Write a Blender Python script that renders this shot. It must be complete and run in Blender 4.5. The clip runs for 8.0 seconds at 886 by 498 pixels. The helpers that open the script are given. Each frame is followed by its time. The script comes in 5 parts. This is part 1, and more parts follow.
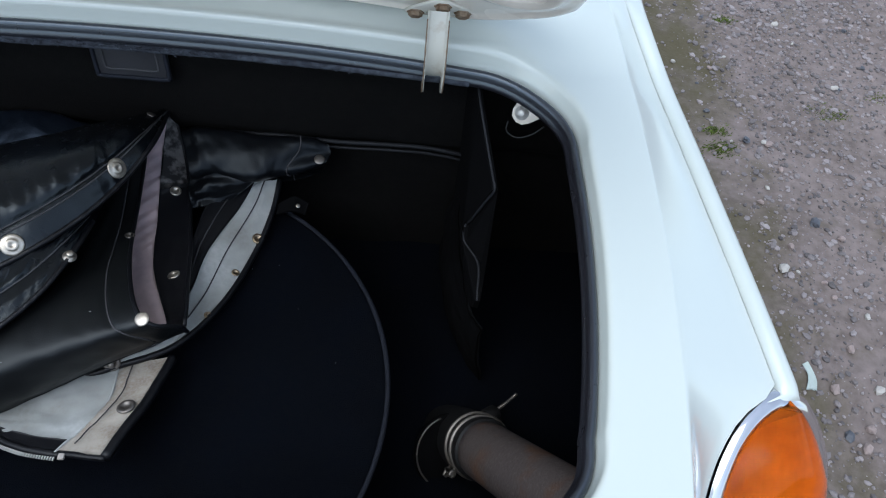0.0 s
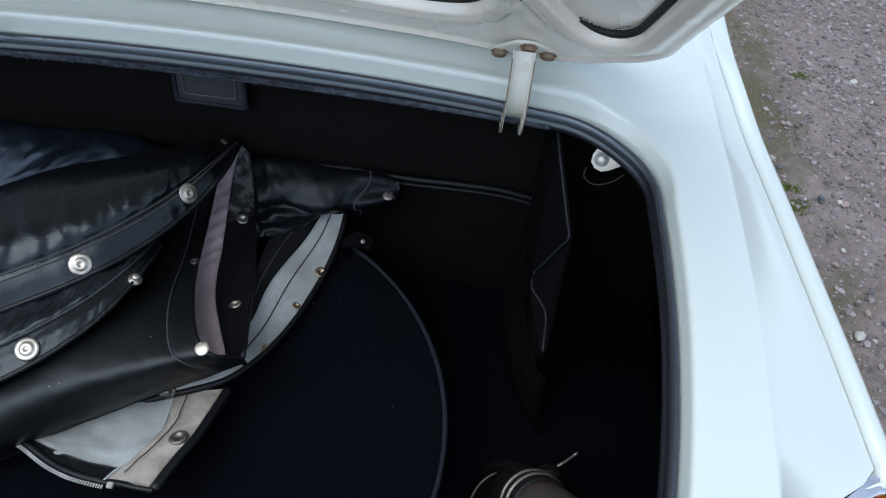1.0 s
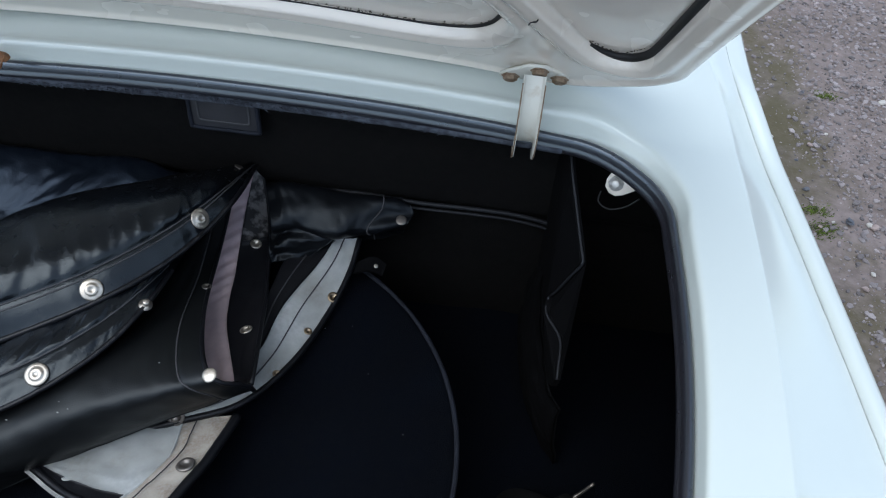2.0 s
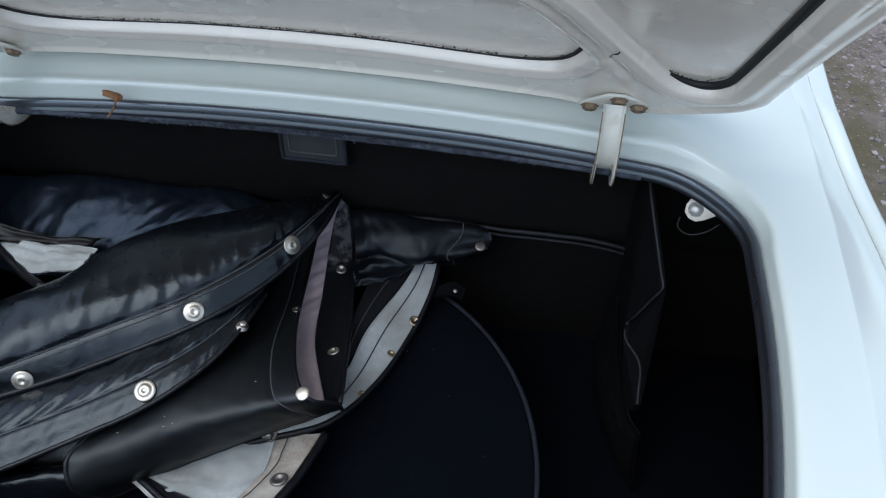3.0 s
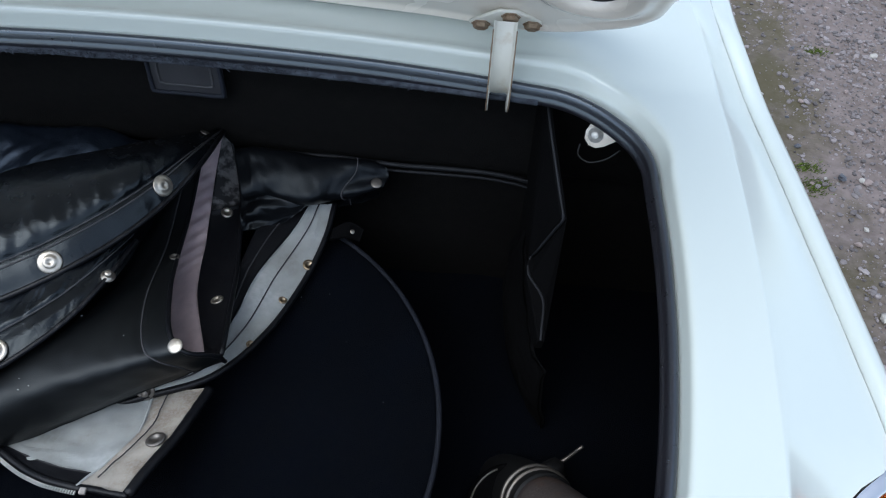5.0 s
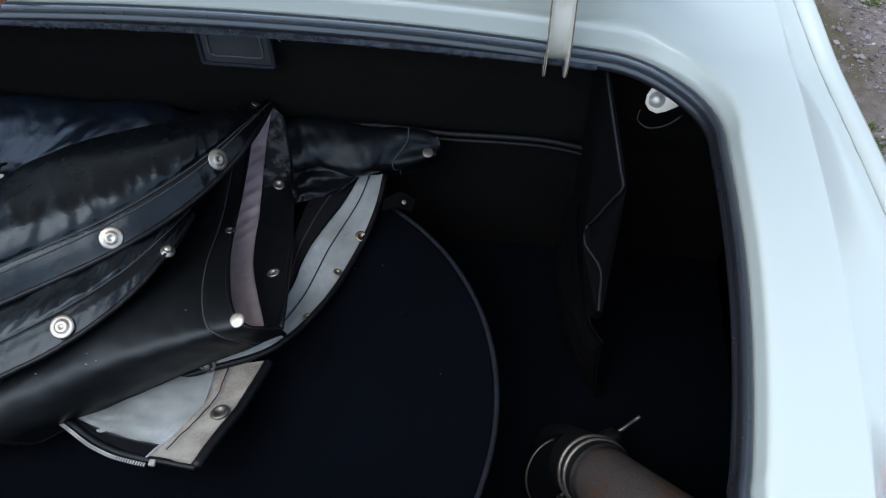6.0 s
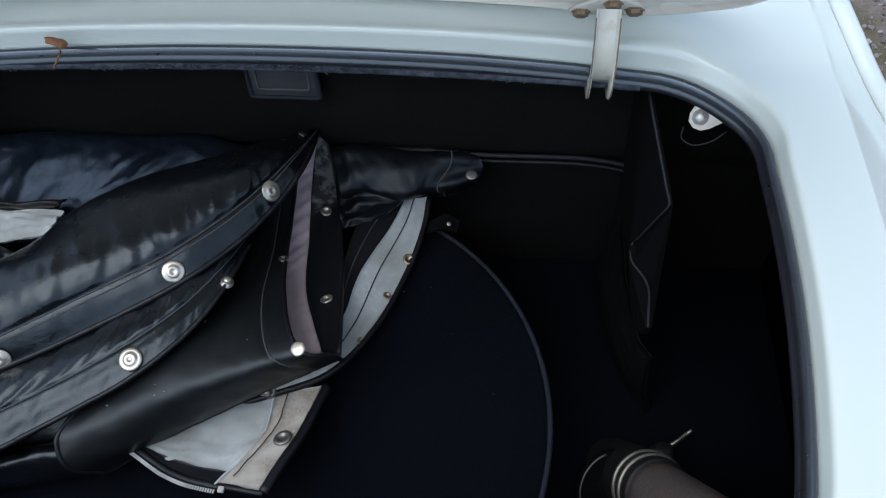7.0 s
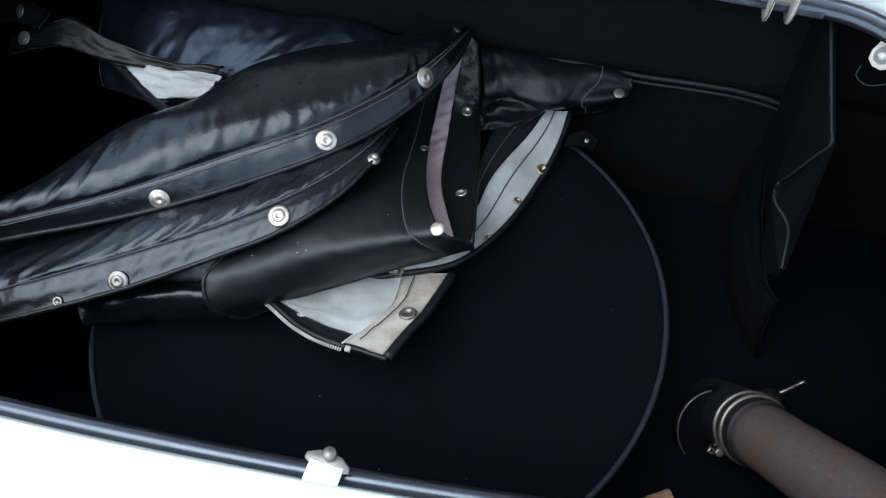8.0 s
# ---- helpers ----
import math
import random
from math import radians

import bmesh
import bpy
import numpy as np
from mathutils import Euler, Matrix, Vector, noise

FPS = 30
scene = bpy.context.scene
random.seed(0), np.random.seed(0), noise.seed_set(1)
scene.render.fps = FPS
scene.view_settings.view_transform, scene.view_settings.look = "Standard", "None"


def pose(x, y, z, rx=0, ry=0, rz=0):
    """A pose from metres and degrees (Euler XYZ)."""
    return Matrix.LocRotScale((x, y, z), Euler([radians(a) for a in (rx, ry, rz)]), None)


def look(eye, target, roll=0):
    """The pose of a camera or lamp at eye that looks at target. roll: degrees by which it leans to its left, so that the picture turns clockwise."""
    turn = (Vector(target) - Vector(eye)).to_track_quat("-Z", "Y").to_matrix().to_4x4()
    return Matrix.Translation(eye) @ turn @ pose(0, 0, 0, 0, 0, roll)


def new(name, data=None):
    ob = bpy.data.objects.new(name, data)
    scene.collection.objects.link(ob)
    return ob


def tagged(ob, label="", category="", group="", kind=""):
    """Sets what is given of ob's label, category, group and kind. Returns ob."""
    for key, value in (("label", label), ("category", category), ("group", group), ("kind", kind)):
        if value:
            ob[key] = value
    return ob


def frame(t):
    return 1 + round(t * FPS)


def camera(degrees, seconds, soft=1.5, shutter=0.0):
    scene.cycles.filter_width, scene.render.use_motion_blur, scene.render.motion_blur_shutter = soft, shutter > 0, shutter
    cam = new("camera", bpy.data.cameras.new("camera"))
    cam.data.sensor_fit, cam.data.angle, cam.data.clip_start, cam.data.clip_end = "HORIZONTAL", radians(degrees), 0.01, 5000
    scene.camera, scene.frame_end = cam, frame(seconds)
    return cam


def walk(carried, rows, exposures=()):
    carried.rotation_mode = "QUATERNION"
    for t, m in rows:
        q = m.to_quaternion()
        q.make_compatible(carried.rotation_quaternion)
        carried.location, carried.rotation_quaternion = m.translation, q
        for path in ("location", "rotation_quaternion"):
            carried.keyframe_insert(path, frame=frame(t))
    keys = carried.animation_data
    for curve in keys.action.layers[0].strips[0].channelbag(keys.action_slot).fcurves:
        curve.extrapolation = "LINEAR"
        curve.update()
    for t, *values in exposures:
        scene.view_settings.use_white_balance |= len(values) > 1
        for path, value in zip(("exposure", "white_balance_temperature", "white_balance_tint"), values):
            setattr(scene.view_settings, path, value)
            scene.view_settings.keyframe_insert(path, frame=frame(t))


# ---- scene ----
cam = camera(62.4, 8.0, soft=1.1)
PATH = [
    (0, (0.33, -0.655, 1.346), (0.457, 0.552, -0.243), 8.5),
    (0.5, (0.317, -0.645, 1.312), (0.404, 0.591, -0.258), 9.3),
    (1, (0.307, -0.634, 1.323), (0.294, 0.65, -0.21), 6.9),
    (1.2, (0.301, -0.637, 1.318), (0.256, 0.674, -0.191), 6.0),
    (2.3, (0.327, -0.62, 1.322), (0.191, 0.708, -0.168), 2.8),
    (2.5, (0.321, -0.63, 1.332), (0.135, 0.713, -0.138), 1.2),
    (3, (0.307, -0.643, 1.337), (0.031, 0.702, -0.117), -1.3),
    (3.5, (0.303, -0.648, 1.337), (-0.015, 0.698, -0.108), -2.3),
    (4, (0.32, -0.619, 1.313), (0.011, 0.702, -0.157), -2.7),
    (4.5, (0.327, -0.602, 1.29), (0.144, 0.688, -0.227), -0.0),
    (5, (0.345, -0.614, 1.286), (0.271, 0.66, -0.254), 3.0),
    (5.2, (0.348, -0.615, 1.285), (0.247, 0.602, -0.3), 2.1),
    (6.3, (0.313, -0.587, 1.279), (0.162, 0.6, -0.324), -1.2),
    (6.5, (0.334, -0.569, 1.273), (0.211, 0.626, -0.327), -1.9),
    (7, (0.294, -0.603, 1.305), (0.069, 0.593, -0.283), -5.3),
    (7.5, (0.264, -0.618, 1.305), (-0.079, 0.566, -0.27), -5.9),
    (7.8, (0.247, -0.641, 1.298), (-0.149, 0.47, -0.318), -5.6),
    (8, (0.243, -0.664, 1.286), (-0.173, 0.375, -0.372), -5.8),
]
EXPOSURES = [(0.0, 0.80, 5780, 6), (7.0, 0.84, 5780, 6), (7.6, 1.06, 5780, 6), (8.0, 1.42, 5780, 5)]
walk(cam, [(t, look(eye, target, roll)) for t, eye, target, roll in PATH], EXPOSURES)


# ---- world and sun: open sky, no hard shadows ----
world = bpy.data.worlds.new("sky")
scene.world = world
world.use_nodes = True
wn = world.node_tree
sky = wn.nodes.new("ShaderNodeTexSky")
sky.sky_type, sky.sun_disc = "NISHITA", False
SUN_UP, SUN_TURN = 60.0, 218.0
sky.sun_elevation, sky.sun_rotation = radians(SUN_UP), radians(SUN_TURN)
sky.air_density, sky.dust_density, sky.ozone_density = 1.0, 1.2, 1.5
# a thin even overcast: paler than clear sky, and brightest overhead
pale = wn.nodes.new("ShaderNodeHueSaturation")
pale.inputs["Saturation"].default_value = 0.47
wn.links.new(sky.outputs["Color"], pale.inputs["Color"])
where = wn.nodes.new("ShaderNodeTexCoord")
split = wn.nodes.new("ShaderNodeSeparateXYZ")
wn.links.new(where.outputs["Generated"], split.inputs["Vector"])
rise = wn.nodes.new("ShaderNodeMapRange")
rise.inputs["To Min"].default_value, rise.inputs["To Max"].default_value = 0.92, 1.22
wn.links.new(split.outputs["Z"], rise.inputs["Value"])
cloud = wn.nodes.new("ShaderNodeVectorMath")
cloud.operation = "SCALE"
wn.links.new(pale.outputs["Color"], cloud.inputs[0])
wn.links.new(rise.outputs["Result"], cloud.inputs["Scale"])
wn.links.new(cloud.outputs["Vector"], wn.nodes["Background"].inputs["Color"])
wn.nodes["Background"].inputs["Strength"].default_value = 0.140
sun_data = bpy.data.lights.new("sun", "SUN")
sun_data.energy, sun_data.angle, sun_data.color = 0.85, radians(60), (1.0, 0.94, 0.85)
sun = new("sun", sun_data)
a, e = radians(SUN_TURN), radians(SUN_UP)
toward = Vector((math.sin(a) * math.cos(e), math.cos(a) * math.cos(e), math.sin(e)))
sun.matrix_world = look(toward * 10, (0, 0, 0))


# ---- materials ----
def material(name, base, rough=0.5, metal=0.0, second=None, scale=20.0, amount=0.5, fine=None, bump=0.0, bump_scale=200.0,
             coat=0.0, sheen=0.0, specular=0.5, rough_vary=0.0, island=0.0, transmission=0.0, detail=6.0, contrast=(0.35, 0.65), tint=None, crumple=0.0, crumple_scale=45.0):
    """A surface with a base colour broken by noise at a large and a fine scale, and fine relief."""
    mat = bpy.data.materials.new(name)
    mat.use_nodes = True
    nt = mat.node_tree
    bsdf = nt.nodes["Principled BSDF"]
    bsdf.inputs["Roughness"].default_value, bsdf.inputs["Metallic"].default_value = rough, metal
    bsdf.inputs["Coat Weight"].default_value, bsdf.inputs["Coat Roughness"].default_value = coat, 0.06
    bsdf.inputs["Sheen Weight"].default_value = sheen
    bsdf.inputs["Specular IOR Level"].default_value = specular
    bsdf.inputs["Transmission Weight"].default_value = transmission
    coord = nt.nodes.new("ShaderNodeTexCoord")
    second = second or tuple(c * 0.8 for c in base)

    def noise_at(s, d=detail):
        n = nt.nodes.new("ShaderNodeTexNoise")
        n.inputs["Scale"].default_value, n.inputs["Detail"].default_value = s, d
        nt.links.new(coord.outputs["Object"], n.inputs["Vector"])
        return n

    def mix(factor, one, two, gain):
        m = nt.nodes.new("ShaderNodeMix")
        m.data_type = "RGBA"
        ramp = nt.nodes.new("ShaderNodeMapRange")
        ramp.inputs["From Min"].default_value, ramp.inputs["From Max"].default_value = contrast
        ramp.inputs["To Max"].default_value = gain
        nt.links.new(factor, ramp.inputs["Value"])
        nt.links.new(ramp.outputs["Result"], m.inputs[0])
        for socket, value in ((m.inputs[6], one), (m.inputs[7], two)):
            if isinstance(value, tuple):
                socket.default_value = (*value, 1)
            else:
                nt.links.new(value, socket)
        return m.outputs[2]

    broad = noise_at(scale)
    colour = mix(broad.outputs["Fac"], base, second, amount)
    if fine:
        colour = mix(noise_at(scale * 11).outputs["Fac"], colour, fine, 0.5)
    if island:
        geo = nt.nodes.new("ShaderNodeNewGeometry")
        hsv = nt.nodes.new("ShaderNodeHueSaturation")
        spread = nt.nodes.new("ShaderNodeMapRange")
        spread.inputs["To Min"].default_value, spread.inputs["To Max"].default_value = 1 - island, 1 + island
        nt.links.new(geo.outputs["Random Per Island"], spread.inputs["Value"])
        nt.links.new(spread.outputs["Result"], hsv.inputs["Value"])
        nt.links.new(colour, hsv.inputs["Color"])
        colour = hsv.outputs["Color"]
    nt.links.new(colour, bsdf.inputs["Base Color"])
    if rough_vary:
        r = nt.nodes.new("ShaderNodeMapRange")
        r.inputs["To Min"].default_value, r.inputs["To Max"].default_value = rough - rough_vary, rough + rough_vary
        nt.links.new(noise_at(scale * 3).outputs["Fac"], r.inputs["Value"])
        nt.links.new(r.outputs["Result"], bsdf.inputs["Roughness"])
    if bump:
        b = nt.nodes.new("ShaderNodeBump")
        b.inputs["Strength"].default_value, b.inputs["Distance"].default_value = bump, 0.002
        nt.links.new(noise_at(bump_scale, 4).outputs["Fac"], b.inputs["Height"])
        nt.links.new(b.outputs["Normal"], bsdf.inputs["Normal"])
        if crumple:
            c = nt.nodes.new("ShaderNodeBump")
            c.inputs["Strength"].default_value, c.inputs["Distance"].default_value = crumple, 0.004
            wrinkle = noise_at(crumple_scale, 3)
            wrinkle.inputs["Distortion"].default_value = 0.8
            nt.links.new(wrinkle.outputs["Fac"], c.inputs["Height"])
            nt.links.new(c.outputs["Normal"], b.inputs["Normal"])
    if tint:
        bsdf.inputs["Specular Tint"].default_value = (*tint, 1)
    return mat


PAINT = material("white_paint", (0.62, 0.665, 0.625), 0.20, second=(0.60, 0.65, 0.61), scale=3, amount=0.3, coat=1.0, contrast=(0.2, 0.8))
# the same paint, lightened and warmed in colour for bounce light
BOUNCE_PAINT = material("bounce_lit_paint", (0.81, 0.75, 0.665), 0.27, second=(0.77, 0.70, 0.61), scale=5, amount=0.5, coat=1.0, rough_vary=0.03, bump=0.012, bump_scale=140, detail=2.0)
HINGE_PAINT = material("hinge_paint", (0.66, 0.65, 0.58), 0.4, second=(0.42, 0.33, 0.22), scale=60, amount=0.7, coat=0.3, bump=0.1, bump_scale=150, contrast=(0.55, 0.75))
RUST = material("rusty_steel", (0.20, 0.13, 0.08), 0.75, 0.3, second=(0.35, 0.28, 0.20), scale=160, amount=0.8, bump=0.4, bump_scale=400)
CARPET = material("black_carpet", (0.0020, 0.0032, 0.0066), 0.95, second=(0.0020, 0.0025, 0.0040), scale=14, amount=0.7, fine=(0.005, 0.006, 0.0082), bump=0.9, bump_scale=900, specular=0.06)
WALL_CARPET = material("neutral_black_carpet", (0.0075, 0.0072, 0.0070), 0.95, second=(0.0050, 0.0050, 0.0050), scale=9, amount=0.7, fine=(0.011, 0.0105, 0.010), bump=0.9, bump_scale=900, specular=0.06)
TRIM = material("trim_board", (0.0022, 0.0022, 0.0026), 0.9, second=(0.004, 0.004, 0.0045), scale=12, amount=0.6, bump=0.6, bump_scale=700, specular=0.08)
BINDING = material("binding_tape", (0.0065, 0.009, 0.018), 0.7, second=(0.005, 0.007, 0.012), scale=60, amount=0.6, bump=0.5, bump_scale=1200, specular=0.4)
VINYL = material("black_vinyl", (0.0034, 0.0041, 0.0054), 0.26, second=(0.0048, 0.0065, 0.0100), scale=18, amount=0.7, bump=0.12, bump_scale=650, rough_vary=0.06, specular=0.46, tint=(0.86, 0.95, 1.0), crumple=0.24)
BAG = material("bag_vinyl", (0.0036, 0.0040, 0.0050), 0.36, second=(0.005, 0.006, 0.008), scale=22, amount=0.7, bump=0.08, bump_scale=500, rough_vary=0.06, specular=0.22, tint=(0.84, 0.93, 1.0))
STRAP = material("strap_vinyl", (0.0065, 0.0062, 0.0062), 0.42, second=(0.016, 0.0145, 0.0135), scale=45, amount=0.7, bump=0.3, bump_scale=500, specular=0.3)
GRAINED = material("grained_vinyl", (0.0048, 0.0054, 0.0062), 0.44, second=(0.008, 0.009, 0.0095), scale=22, amount=0.7, bump=0.14, bump_scale=800, rough_vary=0.08, specular=0.38, tint=(0.90, 0.96, 1.0))
HEM = material("vinyl_hem", (0.0055, 0.006, 0.008), 0.38, specular=0.32, second=(0.01, 0.01, 0.012), scale=40, amount=0.6, bump=0.25, bump_scale=700, rough_vary=0.08)
# black vinyl; the sky's blue reflection is put into base colour and tint
SKY_TINTED_VINYL = material("shiny_vinyl", (0.0050, 0.0070, 0.0115), 0.33, second=(0.006, 0.0085, 0.014), scale=16, amount=0.6, bump=0.12, bump_scale=500, rough_vary=0.08, specular=0.36, tint=(0.58, 0.74, 1.0), crumple=0.3, crumple_scale=30)
CANVAS = material("grey_canvas", (0.50, 0.52, 0.52), 0.9, second=(0.25, 0.25, 0.225), scale=16, amount=0.85, fine=(0.36, 0.38, 0.375), bump=0.5, bump_scale=1500, specular=0.2)
CANVAS_WORN = material("stained_canvas", (0.54, 0.50, 0.44), 0.9, second=(0.24, 0.19, 0.145), scale=35, amount=0.8, fine=(0.46, 0.44, 0.4), bump=0.5, bump_scale=1500, specular=0.2)
LINING = material("mauve_lining", (0.62, 0.49, 0.50), 0.8, second=(0.45, 0.36, 0.38), scale=40, amount=0.8, bump=0.5, bump_scale=900, specular=0.25)
THREAD = material("thread", (0.05, 0.05, 0.055), 0.8, scale=80)
CHROME = material("chrome", (0.75, 0.75, 0.76), 0.07, 1.0, second=(0.6, 0.6, 0.62), scale=40, amount=0.4)
NICKEL = material("nickel_snap", (0.56, 0.52, 0.45), 0.34, 0.82, second=(0.38, 0.33, 0.27), scale=220, amount=0.7, rough_vary=0.10)
DULL_STEEL = material("dull_steel", (0.22, 0.205, 0.19), 0.42, 0.8, second=(0.25, 0.22, 0.19), scale=120, amount=0.7)
ZIP = material("zip_metal", (0.72, 0.71, 0.68), 0.4, 0.4, second=(0.55, 0.54, 0.5), scale=200, amount=0.6)
WORN = material("worn_vinyl", (0.20, 0.19, 0.185), 0.6, second=(0.022, 0.022, 0.024), scale=75, amount=1.0, contrast=(0.42, 0.56), bump=0.3, bump_scale=500)
BRASS = material("brass_snap", (0.42, 0.33, 0.22), 0.38, 0.95, second=(0.25, 0.18, 0.12), scale=200, amount=0.6)
RUBBER = material("rubber_seal", (0.017, 0.0165, 0.021), 0.30, second=(0.024, 0.022, 0.026), scale=30, amount=0.6, bump=0.12, bump_scale=300, rough_vary=0.08, specular=1.0, tint=(0.66, 0.83, 1.0), coat=0.6)
FUZZ = material("frayed_cloth", (0.075, 0.085, 0.105), 0.95, second=(0.025, 0.027, 0.035), scale=120, amount=0.8, specular=0.1, island=0.4)
PIPE = material("filler_pipe_steel", (0.105, 0.086, 0.080), 0.42, 0.1, second=(0.13, 0.070, 0.042), scale=24, amount=0.9, fine=(0.17, 0.145, 0.135), contrast=(0.54, 0.66), bump=0.35, bump_scale=250, rough_vary=0.15)
HOSE = material("rubber_hose", (0.005, 0.005, 0.006), 0.6, second=(0.009, 0.009, 0.009), scale=50, amount=0.6)
AMBER = material("amber_lens", (1.0, 0.20, 0.0), 0.03, second=(0.95, 0.13, 0.0), scale=14, amount=0.6, transmission=0.96, specular=0.3)
AMBER.node_tree.nodes["Principled BSDF"].inputs["IOR"].default_value = 1.24
REFLECTOR = material("lamp_reflector", (0.92, 0.89, 0.84), 0.24, 0.25, second=(0.55, 0.5, 0.45), scale=30, amount=0.8)
DIFFUSER = material("lamp_diffuser", (0.96, 0.90, 0.80), 0.35, scale=90)
WOOD = material("plain_wood", (0.36, 0.22, 0.13), 0.7, second=(0.24, 0.14, 0.08), scale=30, amount=0.7, bump=0.3, bump_scale=200)
LEAF = material("dry_leaf", (0.28, 0.13, 0.05), 0.7, second=(0.16, 0.07, 0.03), scale=120, amount=0.8, bump=0.3, bump_scale=400)
DIRT = material("dirt_crumbs", (0.05, 0.04, 0.03), 0.95, second=(0.12, 0.10, 0.08), scale=300, amount=0.8, island=0.5)
GROUND = material("damp_grit", (0.190, 0.152, 0.138), 0.8, second=(0.115, 0.090, 0.076), scale=3.2, amount=0.9, fine=(0.30, 0.245, 0.225), bump=1.0, bump_scale=130, specular=0.4, rough_vary=0.15)


def stain_ground(mat):
    """Olive algae on the bare strip that the gravel leaves free beside the car, and in ragged patches further out."""
    nt = mat.node_tree
    bsdf = nt.nodes["Principled BSDF"]
    below = bsdf.inputs["Base Color"].links[0].from_socket
    coord = nt.nodes.new("ShaderNodeTexCoord")
    axes = nt.nodes.new("ShaderNodeSeparateXYZ")
    nt.links.new(coord.outputs["Object"], axes.inputs["Vector"])
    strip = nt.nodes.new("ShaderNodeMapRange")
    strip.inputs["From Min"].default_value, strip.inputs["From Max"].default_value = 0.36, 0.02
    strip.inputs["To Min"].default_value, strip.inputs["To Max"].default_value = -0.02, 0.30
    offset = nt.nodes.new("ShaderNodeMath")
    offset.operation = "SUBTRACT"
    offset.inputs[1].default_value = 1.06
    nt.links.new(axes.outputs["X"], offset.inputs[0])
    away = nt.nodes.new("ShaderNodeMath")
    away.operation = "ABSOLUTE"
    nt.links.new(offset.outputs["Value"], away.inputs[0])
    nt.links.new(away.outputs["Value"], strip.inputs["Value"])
    ragged = nt.nodes.new("ShaderNodeTexNoise")
    ragged.inputs["Scale"].default_value, ragged.inputs["Detail"].default_value, ragged.inputs["Roughness"].default_value = 4.6, 9.0, 0.68
    nt.links.new(coord.outputs["Object"], ragged.inputs["Vector"])
    total = nt.nodes.new("ShaderNodeMath")
    total.operation = "ADD"
    nt.links.new(strip.outputs["Result"], total.inputs[0])
    nt.links.new(ragged.outputs["Fac"], total.inputs[1])
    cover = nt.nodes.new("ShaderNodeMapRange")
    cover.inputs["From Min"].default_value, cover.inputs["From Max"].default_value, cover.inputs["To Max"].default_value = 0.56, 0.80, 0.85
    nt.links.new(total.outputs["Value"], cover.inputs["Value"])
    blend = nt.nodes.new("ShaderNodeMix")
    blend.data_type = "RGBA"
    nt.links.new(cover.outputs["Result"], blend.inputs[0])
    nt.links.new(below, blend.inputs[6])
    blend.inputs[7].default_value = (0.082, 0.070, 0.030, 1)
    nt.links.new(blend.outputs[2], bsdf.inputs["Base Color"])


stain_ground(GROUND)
PEBBLE = material("pebbles", (0.245, 0.215, 0.210), 0.65, second=(0.15, 0.13, 0.128), scale=25, amount=0.8, bump=0.4, bump_scale=300, island=0.5)
STONE = material("loose_stone", (0.34, 0.27, 0.245), 0.7, second=(0.22, 0.17, 0.155), scale=60, amount=0.8, bump=0.4, bump_scale=300)
PALE_STONE = material("pale_stone", (0.48, 0.45, 0.41), 0.7, second=(0.36, 0.33, 0.30), scale=60, amount=0.8, bump=0.4, bump_scale=300)
DARK_STONE = material("dark_stone", (0.07, 0.075, 0.09), 0.5, second=(0.11, 0.11, 0.12), scale=60, amount=0.8, bump=0.3, bump_scale=300)
MOSS = material("moss", (0.12, 0.16, 0.035), 0.95, second=(0.04, 0.05, 0.015), scale=60, amount=0.8, island=0.4, specular=0.1)
SCRAP = material("pale_scrap", (0.5, 0.56, 0.52), 0.6, second=(0.4, 0.46, 0.42), scale=40, amount=0.6)
EDGE = material("board_edge", (0.007, 0.008, 0.011), 0.7, second=(0.004, 0.005, 0.007), scale=40, amount=0.6)
FLAP = material("grey_vinyl_flap", (0.034, 0.034, 0.039), 0.55, second=(0.020, 0.020, 0.024), scale=40, amount=0.6, bump=0.2, bump_scale=600)
# near-black colour standing in for deep shade inside the boot and holes
DEEP_SHADE = material("deep_shade_black", (0.0012, 0.0013, 0.0015), 1.0, scale=40, specular=0.0)


# ---- mesh helpers ----
def link(name, verts, faces, mat, parent=None, label="", smooth=True):
    me = bpy.data.meshes.new(name)
    me.from_pydata([tuple(v) for v in verts], [], faces)
    me.validate()
    me.update()
    if smooth:
        me.shade_smooth()
    me.materials.append(mat)
    ob = new(name, me)
    ob.parent = parent
    if label:
        ob["label"] = label
    return ob


def part(name, bm, mat, parent, label="", smooth=True):
    me = bpy.data.meshes.new(name)
    bmesh.ops.recalc_face_normals(bm, faces=bm.faces)
    bm.to_mesh(me)
    bm.free()
    if smooth:
        me.shade_smooth()
    me.materials.append(mat)
    ob = new(name, me)
    ob.parent = parent
    if label:
        ob["label"] = label
    return ob


def thing(name, label, category, at=(0, 0, 0), group=""):
    ob = new(name)
    ob.empty_display_size = 0.05
    ob.location = at
    return tagged(ob, label, category, group)


def spline(points, n, closed=False):
    """n points along a Catmull-Rom curve through the given ones."""
    p = np.array(points, float)
    k = len(p)
    out = []
    spans = k if closed else k - 1
    for i in range(n):
        s = i * spans / n if closed else i * spans / (n - 1)
        j = min(int(s), spans - 1)
        t = s - j
        if closed:
            a, b, c, d = p[(j - 1) % k], p[j % k], p[(j + 1) % k], p[(j + 2) % k]
        else:
            b, c = p[j], p[j + 1]
            a = p[j - 1] if j else 2 * b - c
            d = p[j + 2] if j + 2 < k else 2 * c - b
        out.append(0.5 * (2 * b + (c - a) * t + (2 * a - 5 * b + 4 * c - d) * t * t + (3 * b - a - 3 * c + d) * t ** 3))
    return np.array(out)


